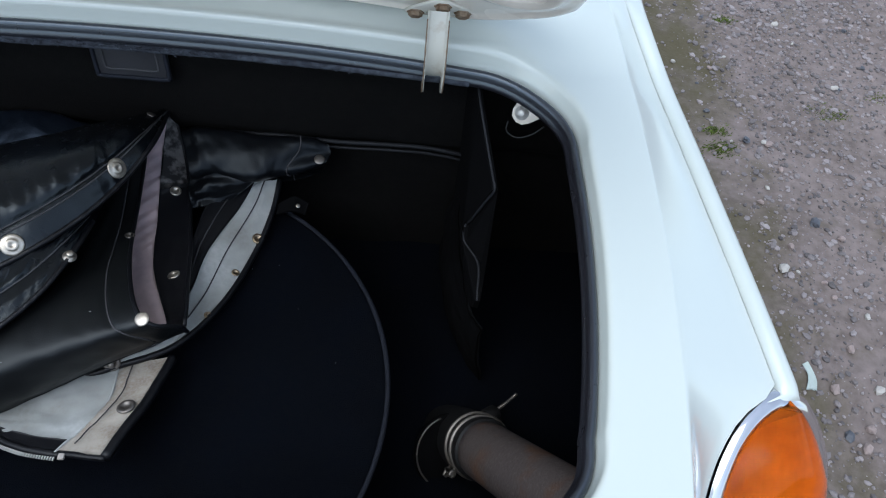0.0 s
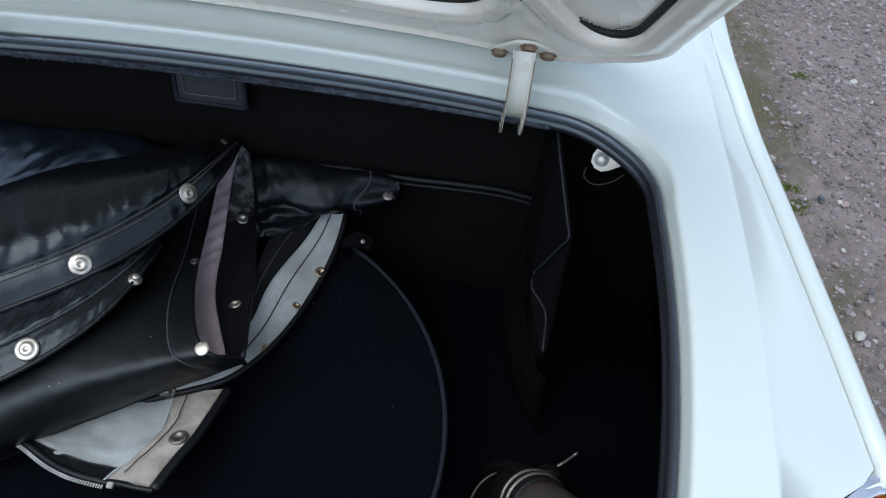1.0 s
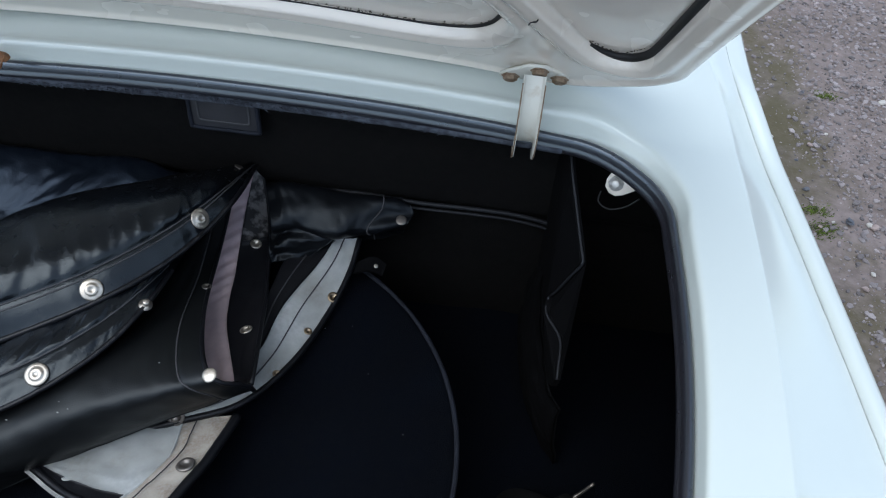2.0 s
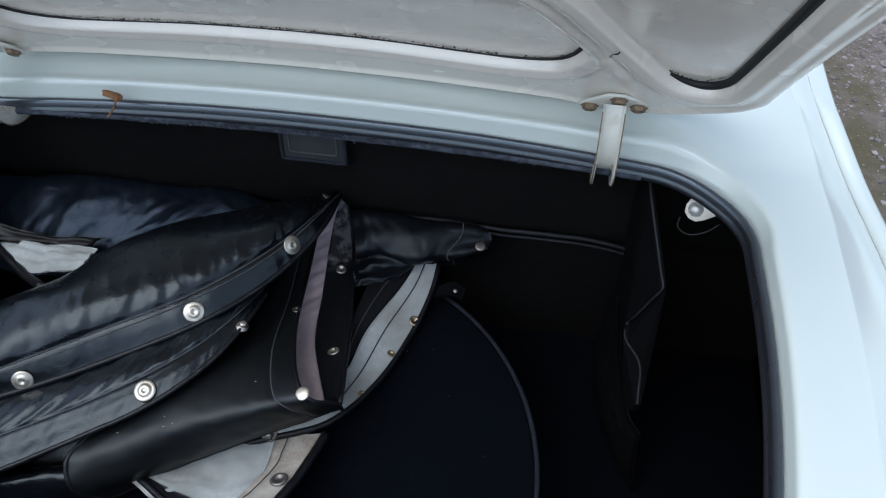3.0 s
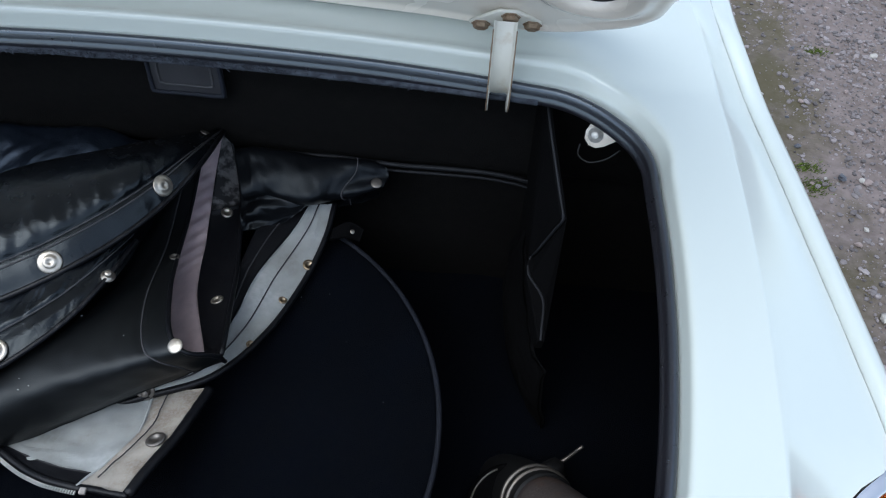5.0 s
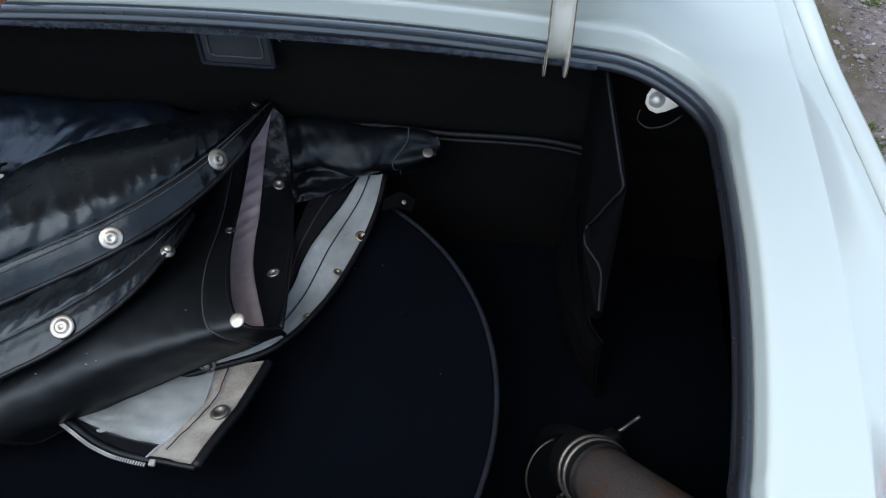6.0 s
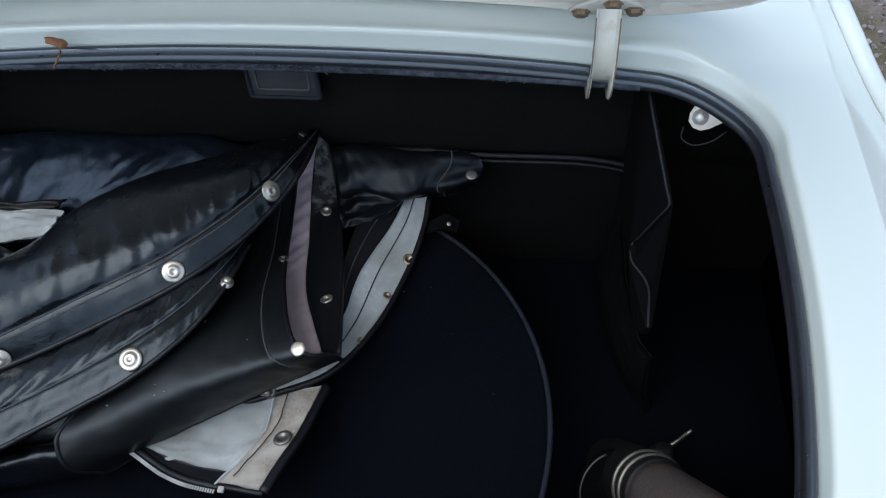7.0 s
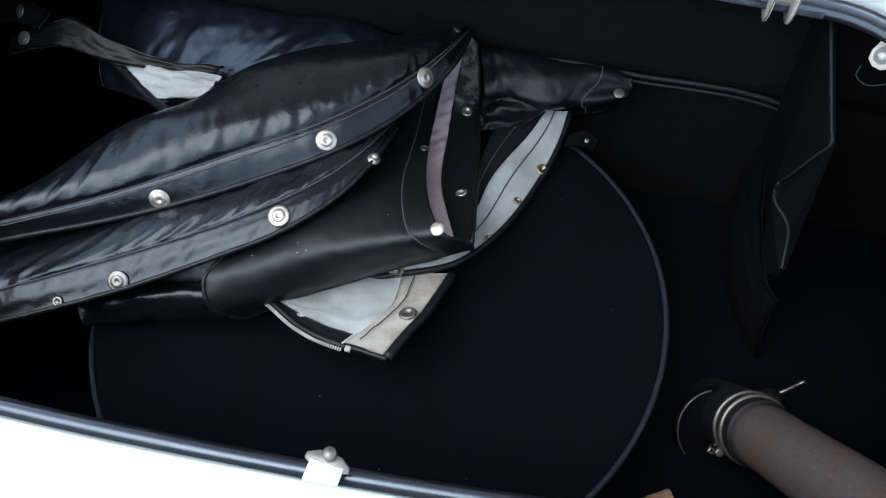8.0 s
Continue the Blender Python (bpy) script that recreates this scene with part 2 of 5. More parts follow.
def grid_faces(nu, nv, wrap=False):
    f = []
    for i in range(nu if wrap else nu - 1):
        for j in range(nv - 1):
            i2 = (i + 1) % nu
            f.append((i * nv + j, i2 * nv + j, i2 * nv + j + 1, i * nv + j + 1))
    return f


def sweep(path, profile, up=(0, 0, 1), closed=False, scale=None):
    """Profile points (side, up) carried along the path."""
    path = np.array(path, float)
    n, m = len(path), len(profile)
    verts = []
    for i in range(n):
        a = path[(i - 1) % n] if closed or i else path[0]
        b = path[(i + 1) % n] if closed or i < n - 1 else path[-1]
        d = Vector(b - a).normalized()
        u = Vector(up[i]) if isinstance(up, list) else Vector(up)
        s = d.cross(u).normalized()
        u2 = s.cross(d)
        k = scale[i] if scale is not None else 1
        for x, y in profile:
            verts.append(Vector(path[i]) + s * x * k + u2 * y * k)
    return verts, n, m


def tube(path, r, sides=8, closed=False, up=(0.01, 0.02, 1), caps=True):
    prof = [(math.cos(2 * math.pi * i / sides), math.sin(2 * math.pi * i / sides)) for i in range(sides)]
    n = len(path)
    rr = list(r) if hasattr(r, "__len__") else [r] * n
    verts, n, m = sweep(path, prof, up, closed, rr)
    faces = []
    for i in range(n if closed else n - 1):
        for j in range(m):
            i2, j2 = (i + 1) % n, (j + 1) % m
            faces.append((i * m + j, i2 * m + j, i2 * m + j2, i * m + j2))
    if caps and not closed:
        faces.append(tuple(range(m)))
        faces.append(tuple((n - 1) * m + j for j in reversed(range(m))))
    return verts, faces


def lathe(profile, sides=20):
    """A solid turned round z from (radius, height) points."""
    verts, faces = [], []
    m = len(profile)
    for i in range(sides):
        a = 2 * math.pi * i / sides
        for r, h in profile:
            verts.append((r * math.cos(a), r * math.sin(a), h))
    for i in range(sides):
        for j in range(m - 1):
            i2 = (i + 1) % sides
            faces.append((i * m + j, i2 * m + j, i2 * m + j + 1, i * m + j + 1))
    faces.append(tuple(i * m for i in reversed(range(sides))))
    faces.append(tuple(i * m + m - 1 for i in range(sides)))
    return verts, faces


def rounded_box(size, bevel, at=(0, 0, 0), turn=None):
    bm = bmesh.new()
    bmesh.ops.create_cube(bm, size=1)
    bmesh.ops.scale(bm, vec=size, verts=bm.verts)
    bmesh.ops.bevel(bm, geom=bm.edges[:] + bm.verts[:], offset=bevel, segments=2, affect="EDGES", profile=0.5)
    m = Matrix.Translation(at)
    if turn:
        m = m @ Euler([radians(v) for v in turn]).to_matrix().to_4x4()
    bmesh.ops.transform(bm, matrix=m, verts=bm.verts)
    return bm


def plate(outline, thick, m, bevel=0.001):
    """A flat plate with the given outline, bevelled, at the pose m (outline in its xy plane)."""
    bm = bmesh.new()
    f = bm.faces.new([bm.verts.new((x, y, 0)) for x, y in outline])
    r = bmesh.ops.extrude_face_region(bm, geom=[f])
    bmesh.ops.translate(bm, vec=(0, 0, thick), verts=[v for v in r["geom"] if isinstance(v, bmesh.types.BMVert)])
    if bevel:
        sharp = [e for e in bm.edges if len(e.link_faces) == 2 and e.calc_face_angle(0) > 1.2]
        bmesh.ops.bevel(bm, geom=sharp, offset=bevel, segments=1, affect="EDGES", profile=0.5)
    bmesh.ops.transform(bm, matrix=m, verts=bm.verts)
    return bm


def fbm(x, y, z=0.0, octaves=3):
    return noise.fractal(Vector((x, y, z)), 0.6, 2.1, octaves)


class Sheet:
    """A cloth sheet through a few rows of points, with folds pushed along its normals."""

    def __init__(self, rows, nu=60, nv=30, folds=None):
        across = [spline(r, nu) for r in rows]
        self.p = np.array([spline([a[i] for a in across], nv) for i in range(nu)])
        self.nu, self.nv = nu, nv
        self.n = self.normals()
        if folds:
            for i in range(nu):
                for j in range(nv):
                    self.p[i, j] += self.n[i, j] * folds(i / (nu - 1), j / (nv - 1))
            self.n = self.normals()

    def normals(self):
        du, dv = np.gradient(self.p, axis=0), np.gradient(self.p, axis=1)
        n = np.cross(du, dv)
        n /= np.linalg.norm(n, axis=2, keepdims=True) + 1e-9
        if n[..., 2].mean() < 0:
            n = -n
        return n

    def mesh(self, name, mat, parent, label="", thick=0.003):
        top = self.p.reshape(-1, 3)
        low = (self.p - self.n * thick).reshape(-1, 3)
        k = len(top)
        faces = grid_faces(self.nu, self.nv)
        faces += [tuple(k + i for i in reversed(f)) for f in faces]
        ring = [i * self.nv for i in range(self.nu)] + [(self.nu - 1) * self.nv + j for j in range(1, self.nv)]
        ring += [i * self.nv + self.nv - 1 for i in reversed(range(self.nu - 1))] + [j for j in reversed(range(1, self.nv - 1))]
        for a, b in zip(ring, ring[1:] + ring[:1]):
            faces.append((a, b, b + k, a + k))
        ob = link(name, np.concatenate([top, low]), faces, mat, parent, label)
        return ob

    def cut(self, lo, hi):
        """The stretch of the sheet between two of its columns."""
        other = Sheet([self.p[0][:2], self.p[1][:2]], 2, 2)
        other.p, other.n, other.nu, other.nv = self.p[lo:hi], self.n[lo:hi], hi - lo, self.nv
        return other

    def line(self, v, lift=0.0, lo=0.0, hi=1.0):
        j = v * (self.nv - 1)
        a, b, t = int(j), min(int(j) + 1, self.nv - 1), j - int(j)
        q = (self.p[:, a] + self.n[:, a] * lift) * (1 - t) + (self.p[:, b] + self.n[:, b] * lift) * t
        return q[int(lo * (self.nu - 1)):int(hi * (self.nu - 1)) + 1]

    def column(self, u, lift=0.0):
        i = int(u * (self.nu - 1))
        return self.p[i] + self.n[i] * lift

    def near(self, place):
        d = np.linalg.norm(self.p - np.array(place), axis=2)
        i, j = np.unravel_index(d.argmin(), d.shape)
        return Vector(self.p[i, j]), Vector(self.n[i, j])


def seat(place, normal):
    return Matrix.Translation(place) @ Vector(normal).to_track_quat("Z", "Y").to_matrix().to_4x4()


def put_mesh(name, data, m, mat, parent, label="", smooth=True):
    verts, faces = data
    return link(name, [m @ Vector(v) for v in verts], faces, mat, parent, label, smooth)


# profiles of the fasteners (radius, height)
SOCKET = [(0.0001, 0.0), (0.0105, 0.0), (0.0115, 0.0010), (0.0105, 0.0019), (0.0085, 0.0022), (0.0068, 0.0023), (0.0060, 0.0032), (0.0048, 0.0037), (0.0026, 0.0037), (0.0020, 0.0031), (0.0001, 0.0030)]
CAP = [(0.0001, 0.0), (0.0095, 0.0), (0.0102, 0.0010), (0.0090, 0.0019), (0.0060, 0.0026), (0.0001, 0.0029)]
EYELET = [(0.0001, 0.0), (0.0068, 0.0), (0.0074, 0.0010), (0.0062, 0.0020), (0.0036, 0.0020), (0.0032, 0.0006), (0.0001, 0.0006)]
STUD = [(0.0001, 0.0), (0.0075, 0.0), (0.0078, 0.0012), (0.0040, 0.0018), (0.0032, 0.0050), (0.0044, 0.0066), (0.0036, 0.0084), (0.0001, 0.0088)]


def fastener(kind, sheet, place, parent, mat=None, k=1.0):
    p, n = sheet.near(place)
    prof = {"socket": SOCKET, "cap": CAP, "eyelet": EYELET, "stud": STUD}[kind]
    return put_mesh("snap_fastener", lathe([(r * k, h * k) for r, h in prof], 20), seat(p + n * 0.0006, n), mat or NICKEL, parent, "shiny nickel snap fastener")


# ---- ground ----
def build_ground():
    verts, faces = [], []
    xs = sorted({round(v, 4) for v in list(np.linspace(0.2, 3.2, 100)) + [-400, -60, -12, -4, -2, -1, 5, 9, 20, 60, 400]})
    ys = sorted({round(v, 4) for v in list(np.linspace(-1.2, 3.2, 140)) + [-400, -60, -12, -4, -2, 5, 9, 20, 60, 400]})
    for x in xs:
        for y in ys:
            near = 1 if 0.2 <= x <= 3.2 and -1.2 <= y <= 3.2 else 0
            verts.append((x, y, near * (0.012 * fbm(x * 2.2, y * 2.2) + 0.004 * fbm(x * 11, y * 11, 3))))
    ob = link("ground", verts, grid_faces(len(xs), len(ys)), GROUND)
    return tagged(ob, "damp brown gritty gravel ground with bare patches", "ground", kind="structure")


def stone_mesh(rng, r, flat=0.6, rings=4, sides=7):
    verts = [(0, 0, r * flat)]
    s = rng.random() * 50
    for i in range(1, rings):
        t = math.pi * i / rings
        for j in range(sides):
            a = 2 * math.pi * (j + 0.5 * (i % 2)) / sides
            d = Vector((math.sin(t) * math.cos(a), math.sin(t) * math.sin(a), math.cos(t)))
            k = r * (1 + 0.45 * noise.noise(d * 1.3 + Vector((s, s, s))))
            verts.append((d.x * k, d.y * k * 0.8, d.z * k * flat))
    verts.append((0, 0, -r * flat))
    faces = [(0, 1 + j, 1 + (j + 1) % sides) for j in range(sides)]
    for i in range(rings - 2):
        for j in range(sides):
            j2 = (j + 1) % sides
            faces.append((1 + i * sides + j, 1 + (i + 1) * sides + j, 1 + (i + 1) * sides + j2, 1 + i * sides + j2))
    last = 1 + (rings - 2) * sides
    faces += [(last + j, len(verts) - 1, last + (j + 1) % sides) for j in range(sides)]
    return verts, faces


def build_gravel():
    rng = random.Random(4)
    verts, faces = [], []
    moulds = [stone_mesh(rng, 1.0, rng.uniform(0.35, 0.8), 3, 5) for _ in range(40)]
    count = 0
    while count < 65000:
        x, y = rng.uniform(0.5, 2.9), rng.uniform(-0.9, 2.9)
        patch = fbm(x * 1.7, y * 1.7, 5)
        bare = 0.30 if x < 1.22 + 0.12 * patch else 1.0
        if rng.random() > bare * (0.65 + 0.6 * patch):
            continue
        r = 0.0018 + 0.0080 * rng.random() ** 4.2
        v, f = rng.choice(moulds)
        c, s = math.cos(rng.random() * 6.28), math.sin(rng.random() * 6.28)
        z = 0.012 * fbm(x * 2.2, y * 2.2) + 0.004 * fbm(x * 11, y * 11, 3)
        k = len(verts)
        verts += [(x + r * (a * c - b * s), y + r * (a * s + b * c), z + r * (h + 0.2)) for a, b, h in v]
        faces += [tuple(i + k for i in q) for q in f]
        count += 1
    ob = link("gravel", verts, faces, PEBBLE, smooth=False)
    tagged(ob, "loose mixed grey and brown gravel chips", "gravel", kind="stuff")
    verts, faces = [], []
    for _ in range(1500):
        cx, cy, w = rng.choice(((1.324, 1.365, 0.022), (1.737, 1.035, 0.030), (1.54, 0.95, 0.034), (1.57, 0.955, 0.022), (1.19, 0.77, 0.03), (1.19, 0.84, 0.02)))
        x, y = rng.gauss(cx, w * 0.8), rng.gauss(cy, w * 0.5)
        z = 0.012 * fbm(x * 2.2, y * 2.2)
        a, h = rng.random() * 6.28, rng.uniform(0.002, 0.006)
        dx, dy = math.cos(a) * 0.002, math.sin(a) * 0.002
        k = len(verts)
        lean = rng.uniform(-0.006, 0.006)
        verts += [(x - dx, y - dy, z), (x + dx, y + dy, z), (x + dx * 0.6 + lean, y + dy * 0.6, z + h * 0.6), (x - dx * 0.6 + lean, y - dy * 0.6, z + h * 0.6), (x + 2 * lean, y + lean, z + h)]
        faces += [(k, k + 1, k + 2, k + 3), (k + 3, k + 2, k + 4)]
    ob = link("moss", verts, faces, MOSS)
    tagged(ob, "short dull green moss in patches on gravel", "moss", kind="stuff")


def build_stones():
    rng = random.Random(11)
    spots = [(1.25, 0.37, 0.021, PALE_STONE), (1.29, 0.44, 0.015, STONE), (1.375, 0.52, 0.024, DARK_STONE), (1.25, 0.58, 0.013, STONE), (1.43, 0.475, 0.016, STONE),
             (1.6, 1.06, 0.017, PALE_STONE), (1.33, 0.80, 0.017, STONE), (1.33, -0.03, 0.016, STONE), (1.42, -0.05, 0.014, PALE_STONE), (1.37, -0.14, 0.017, DARK_STONE),
             (1.41, -0.17, 0.020, STONE), (1.346, 0.34, 0.011, STONE), (1.357, 0.299, 0.012, STONE), (1.276, 0.056, 0.019, STONE), (1.374, 0.057, 0.020, PALE_STONE), (1.279, -0.047, 0.018, DARK_STONE), (1.308, -0.073, 0.017, STONE), (1.266, 0.806, 0.021, DARK_STONE), (1.224, 0.80, 0.008, PALE_STONE), (1.49, 1.35, 0.018, PALE_STONE), (1.55, 0.25, 0.016, PALE_STONE), (1.42, 0.25, 0.013, PALE_STONE), (1.35, 0.16, 0.015, STONE)]
    for _ in range(80):
        spots.append((rng.uniform(1.0, 2.6), rng.uniform(-0.4, 2.4), rng.uniform(0.007, 0.014), rng.choice((STONE, PALE_STONE, STONE, DARK_STONE))))
    what = {STONE: "small rough pinkish-brown stone on gravel", PALE_STONE: "small pale grey stone lying on gravel", DARK_STONE: "smooth dark blue-grey stone lying on gravel"}
    for x, y, r, mat in spots:
        v, f = stone_mesh(rng, r * 0.72, rng.uniform(0.45, 0.65), 4, 6)
        ob = link("stone", v, f, mat, smooth=False)
        ob.matrix_world = pose(x, y, 0.012 * fbm(x * 2.2, y * 2.2) + r * 0.35, rng.uniform(-12, 12), rng.uniform(-12, 12), rng.uniform(0, 360))
        tagged(ob, what[mat], "stone", "stones on the gravel")
    rag = Sheet([[(0, 0, 0), (0.012, 0.03, 0.004), (0.008, 0.06, 0.002)], [(0.02, -0.004, 0.006), (0.03, 0.03, 0.002), (0.02, 0.065, 0.006)]], 12, 8, lambda u, v: 0.003 * fbm(u * 3, v * 3))
    ob = rag.mesh("paper_scrap", SCRAP, None, "", 0.001)
    ob.location = (1.212, 0.052, 0.008)
    tagged(ob, "pale torn paper scrap lying on gravel", "litter")


# ---- car body ----
def rim_z(x, y):
    """Height of the rear deck: falling to the rear and slightly crowned."""
    return 0.833 + 0.09 * min(y, 0) + (0.008 + 0.013 * max(0.0, 1 - (abs(x) / 0.62) ** 6)) * (1 - math.exp(-max(y, 0) / 0.035)) + 0.03 * max(y, 0) - 0.35 * max(0, -0.56 - y) - 6.0 * max(0, -0.60 - y) ** 2


def opening(inset=0.0, n=200):
    """The boot opening's outline, seen from above, grown outward by inset."""
    hw, front, rear, rf, rr = 0.516 + inset, 0.008 + inset * (0.8 if inset > 0 else 1), -0.560 - inset, 0.108 + inset * 0.6, 0.13 + inset * 0.6
    pts = []
    for cx, cy, r, a0 in ((hw - rf, front - rf, rf, 90), (hw - rr, rear + rr, rr, 0), (-hw + rr, rear + rr, rr, -90), (-hw + rf, front - rf, rf, -180)):
        for k in range(13):
            a = radians(a0 - k * 90 / 12)
            pts.append((cx + r * math.cos(a), cy + r * math.sin(a)))
    p = np.array(pts + pts[:1])
    s = np.concatenate([[0], np.cumsum(np.linalg.norm(np.diff(p, axis=0), axis=1))])
    q = np.linspace(0, s[-1], n, endpoint=False)
    out = np.stack([np.interp(q, s, p[:, 0]), np.interp(q, s, p[:, 1])], 1)
    x, y = out[:, 0].copy(), out[:, 1].copy()
    out[:, 1] += (0.0075 - 0.11 * (x - 0.03) ** 2) * np.clip((y + 0.10) / 0.08, 0, 1)
    out[:, 1] += (0.004 + 0.088 * np.clip(x, -0.3, 0.3) + 0.11 * np.clip(x, -0.3, 0.3) ** 2) * np.clip((-0.40 - y) / 0.12, 0, 1)
    out[:, 0] -= np.sign(x) * 0.40 * (np.clip(y, -0.42, -0.11) + 0.22) ** 2 * np.clip((np.abs(x) - 0.30) / 0.15, 0, 1)
    return out


def front_y(x):
    """The bowed front edge of the opening."""
    return 0.0155 - 0.11 * (x - 0.03) ** 2


def sag(y):
    """How far along the wing its crest lies lower, 0 at the lamp and at the deck's front."""
    return ease((y + 0.352) / 0.22) * ease((0.12 - y) / 0.15)


def crease_x(y):
    """Half-width at the crease along the wing's crest."""
    if y > -0.35:
        return 0.612 + 0.006 * sag(y) - 0.225 * (y if y < 0.08 else 0.08 + 0.05 * (1 - math.exp(-(y - 0.08) / 0.05)))
    s = min((-0.352 - min(y, -0.352)) / 0.155, 1.5)
    return 0.688 - 0.004 * s - 0.070 * math.sin(min(1.0, s / 0.62) * math.pi / 2) ** 0.62


def fold_x(y):
    """Half-width at the soft fold where the deck turns down to the crest."""
    return min(0.587 - 0.22 * (min(y, 0.12) + 0.24) ** 2, crease_x(y) - 0.014)


def crest_z(y):
    return 0.8155 - 0.011 * sag(y) + 0.010 * ease(y / 0.12) + 0.13 * min(y, 0.4) - 0.12 * min(y, 0.4) ** 2 if y > -0.352 else lamp_edge_z(y)


def lamp_edge_z(y):
    s = (-0.352 - y) / 0.155
    return 0.757 - 0.14 * s - 0.16 * s ** 2.5 + 0.11 * min(1, s * 1.2)


def build_car():
    car = thing("car", "off-white classic roadster with its boot lid open", "car")
    # deck round the opening
    n = 240
    base = opening(0, n)
    outer = []
    centre = np.array((0, -0.25))
    for x, y in base:
        d = np.array((x, y)) - centre
        k = 1.0
        for _ in range(4000):
            q = centre + d * k
            if abs(q[0]) >= crease_x(q[1]) or q[1] > 0.80 or q[1] < -0.70:
                break
            k += 0.001
        outer.append(centre + d * k)
    outer = np.array(outer)
    rows = []
    # a narrow rolled lip, wider round the front corners and crested along the front
    hang = [(0.0, -0.038), (0.001, -0.032), (0.0036, -0.026), (0.0056, -0.0200), (0.0072, -0.0130), (0.0086, -0.0060), (0.0093, -0.0034), (0.0104, -0.0014), (0.0122, -0.0004), (0.0150, 0.0), (0.0200, 0.0), (0.0300, 0.0), (0.0450, 0.0)]
    for inset, dz in hang:
        row = []
        for (x, y), (x0, y0), (x1, y1) in zip(base, opening(inset, n), opening(min(0.045, inset * 2.1), n)):
            wide = math.exp(-((abs(x) - 0.465) / 0.065) ** 2 - ((y + 0.035) / 0.065) ** 2)
            front = ease((y + 0.03) / 0.03) * (1 - wide)
            px, py = x0 + (x1 - x0) * wide, y0 + (y1 - y0) * wide
            lift = front * (0.0022 * math.exp(-((inset - 0.0145) / 0.005) ** 2) - 0.0016 * math.exp(-((inset - 0.030) / 0.009) ** 2))
            row.append((px, py, rim_z(px, py) + dz * (1 - 0.55 * ease((-0.46 - y) / 0.10) * (inset > 0.005)) + lift))
        rows.append(row)
    start = opening(0.045, n)
    fold = []
    for (x0, y0), (x1, y1) in zip(start, outer):
        edge = fold_x(y1)
        t = (edge - abs(x0)) / max(1e-6, abs(x1) - abs(x0)) if abs(x1) > edge and -0.66 < y1 < 0.79 else 0.6
        fold.append(min(0.97, max(0.05, t)))
    for phase in (0.12, 0.3, 0.5, 0.7, 0.88, 0.985, 1.0, 1.02, 1.09, 1.2, 1.4, 1.6, 1.8, 1.93, 2.0):
        row = []
        for (x0, y0), (x1, y1), f in zip(start, outer, fold):
            t = f * phase if phase <= 1 else f + (1 - f) * (phase - 1)
            x, y = x0 + (x1 - x0) * t, y0 + (y1 - y0) * t
            z = rim_z(x, y)
            side = max(0, (abs(x) - fold_x(y)) / (crease_x(y) - fold_x(y)))
            z -= (z - crest_z(y)) * (1 - (1 - min(side, 1.0)) ** 1.25)
            row.append((x, y, z))
        rows.append(row)
    k = len(rows)
    verts = [rows[j][i] for i in range(n) for j in range(k)]
    link("rear_deck", verts, grid_faces(n, k, True), PAINT, car, "glossy off-white painted deck round the boot opening")
    # black copy below the deck puts shade over its pale underside
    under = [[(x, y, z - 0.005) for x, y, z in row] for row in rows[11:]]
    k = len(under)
    link("deck_underside", [under[j][i] for i in range(n) for j in range(k)], grid_faces(n, k, True), DEEP_SHADE, car)
    # wings: a raised bead along the crest, then the side falling to the sill
    for side in (1, -1):
        path = np.concatenate([np.linspace(0.80, -0.34, 80), np.linspace(-0.352, -0.70, 30)])
        verts = []
        for y in path:
            x, z = crease_x(y), crest_z(y)
            drop = 0.0 if y > -0.35 else 2.3 * (-0.35 - y) ** 1.15
            prof = [(0.0005, -0.010), (0.0015, 0.001), (0.006, 0.006), (0.013, 0.007), (0.020, 0.003), (0.026, -0.006), (0.032, -0.022), (0.040, -0.06), (0.052, -0.14), (0.055, -0.26), (0.045, -0.42)]
            fade = ease((0.135 - y) / 0.05)
            for q, (a, b) in enumerate(prof):
                w = min(q / 3, 1)
                low = b * fade if q < 5 else b
                verts.append((side * (x + a), y, max(z + low - drop * w, 0.30)))
        link("rear_wing", verts, grid_faces(len(path), 11), PAINT, car, "off-white rear wing with a rounded crest")
    # tail panel
    verts = []
    xs = np.linspace(-0.60, 0.60, 41)
    for x in xs:
        for y, z in ((-0.702, 0.0), (-0.716, -0.03), (-0.722, -0.08), (-0.720, -0.16), (-0.712, -0.26), (-0.69, -0.36)):
            verts.append((x, y, rim_z(x, -0.70) + z - 0.002))
    link("tail_panel", verts, grid_faces(41, 6), PAINT, car, "off-white tail panel below the boot opening")
    build_interior(car)
    build_seal(car)
    for side in (1, -1):
        build_tail_lamp(car, side)
    build_lid(car)
    for side in (1, -1):
        build_hinge(car, side)
        build_wheel(car, side)
    return car


def build_wheel(car, side):
    wheel = new("wheel")
    wheel.parent = car
    turn = Matrix.Translation((side * 0.525, 0.44, 0.298)) @ Euler((0, radians(90 * side), 0)).to_matrix().to_4x4()
    put_mesh("tyre", lathe([(0.18, -0.07), (0.27, -0.078), (0.295, -0.06), (0.30, 0.0), (0.295, 0.06), (0.27, 0.078), (0.18, 0.07)], 40), turn, HOSE, wheel, "black rubber tyre")
    put_mesh("rim", lathe([(0.0001, -0.05), (0.185, -0.06), (0.19, 0.0), (0.185, 0.062), (0.16, 0.04), (0.05, 0.055), (0.0001, 0.055)], 32), turn, CHROME, wheel, "chrome steel rim")


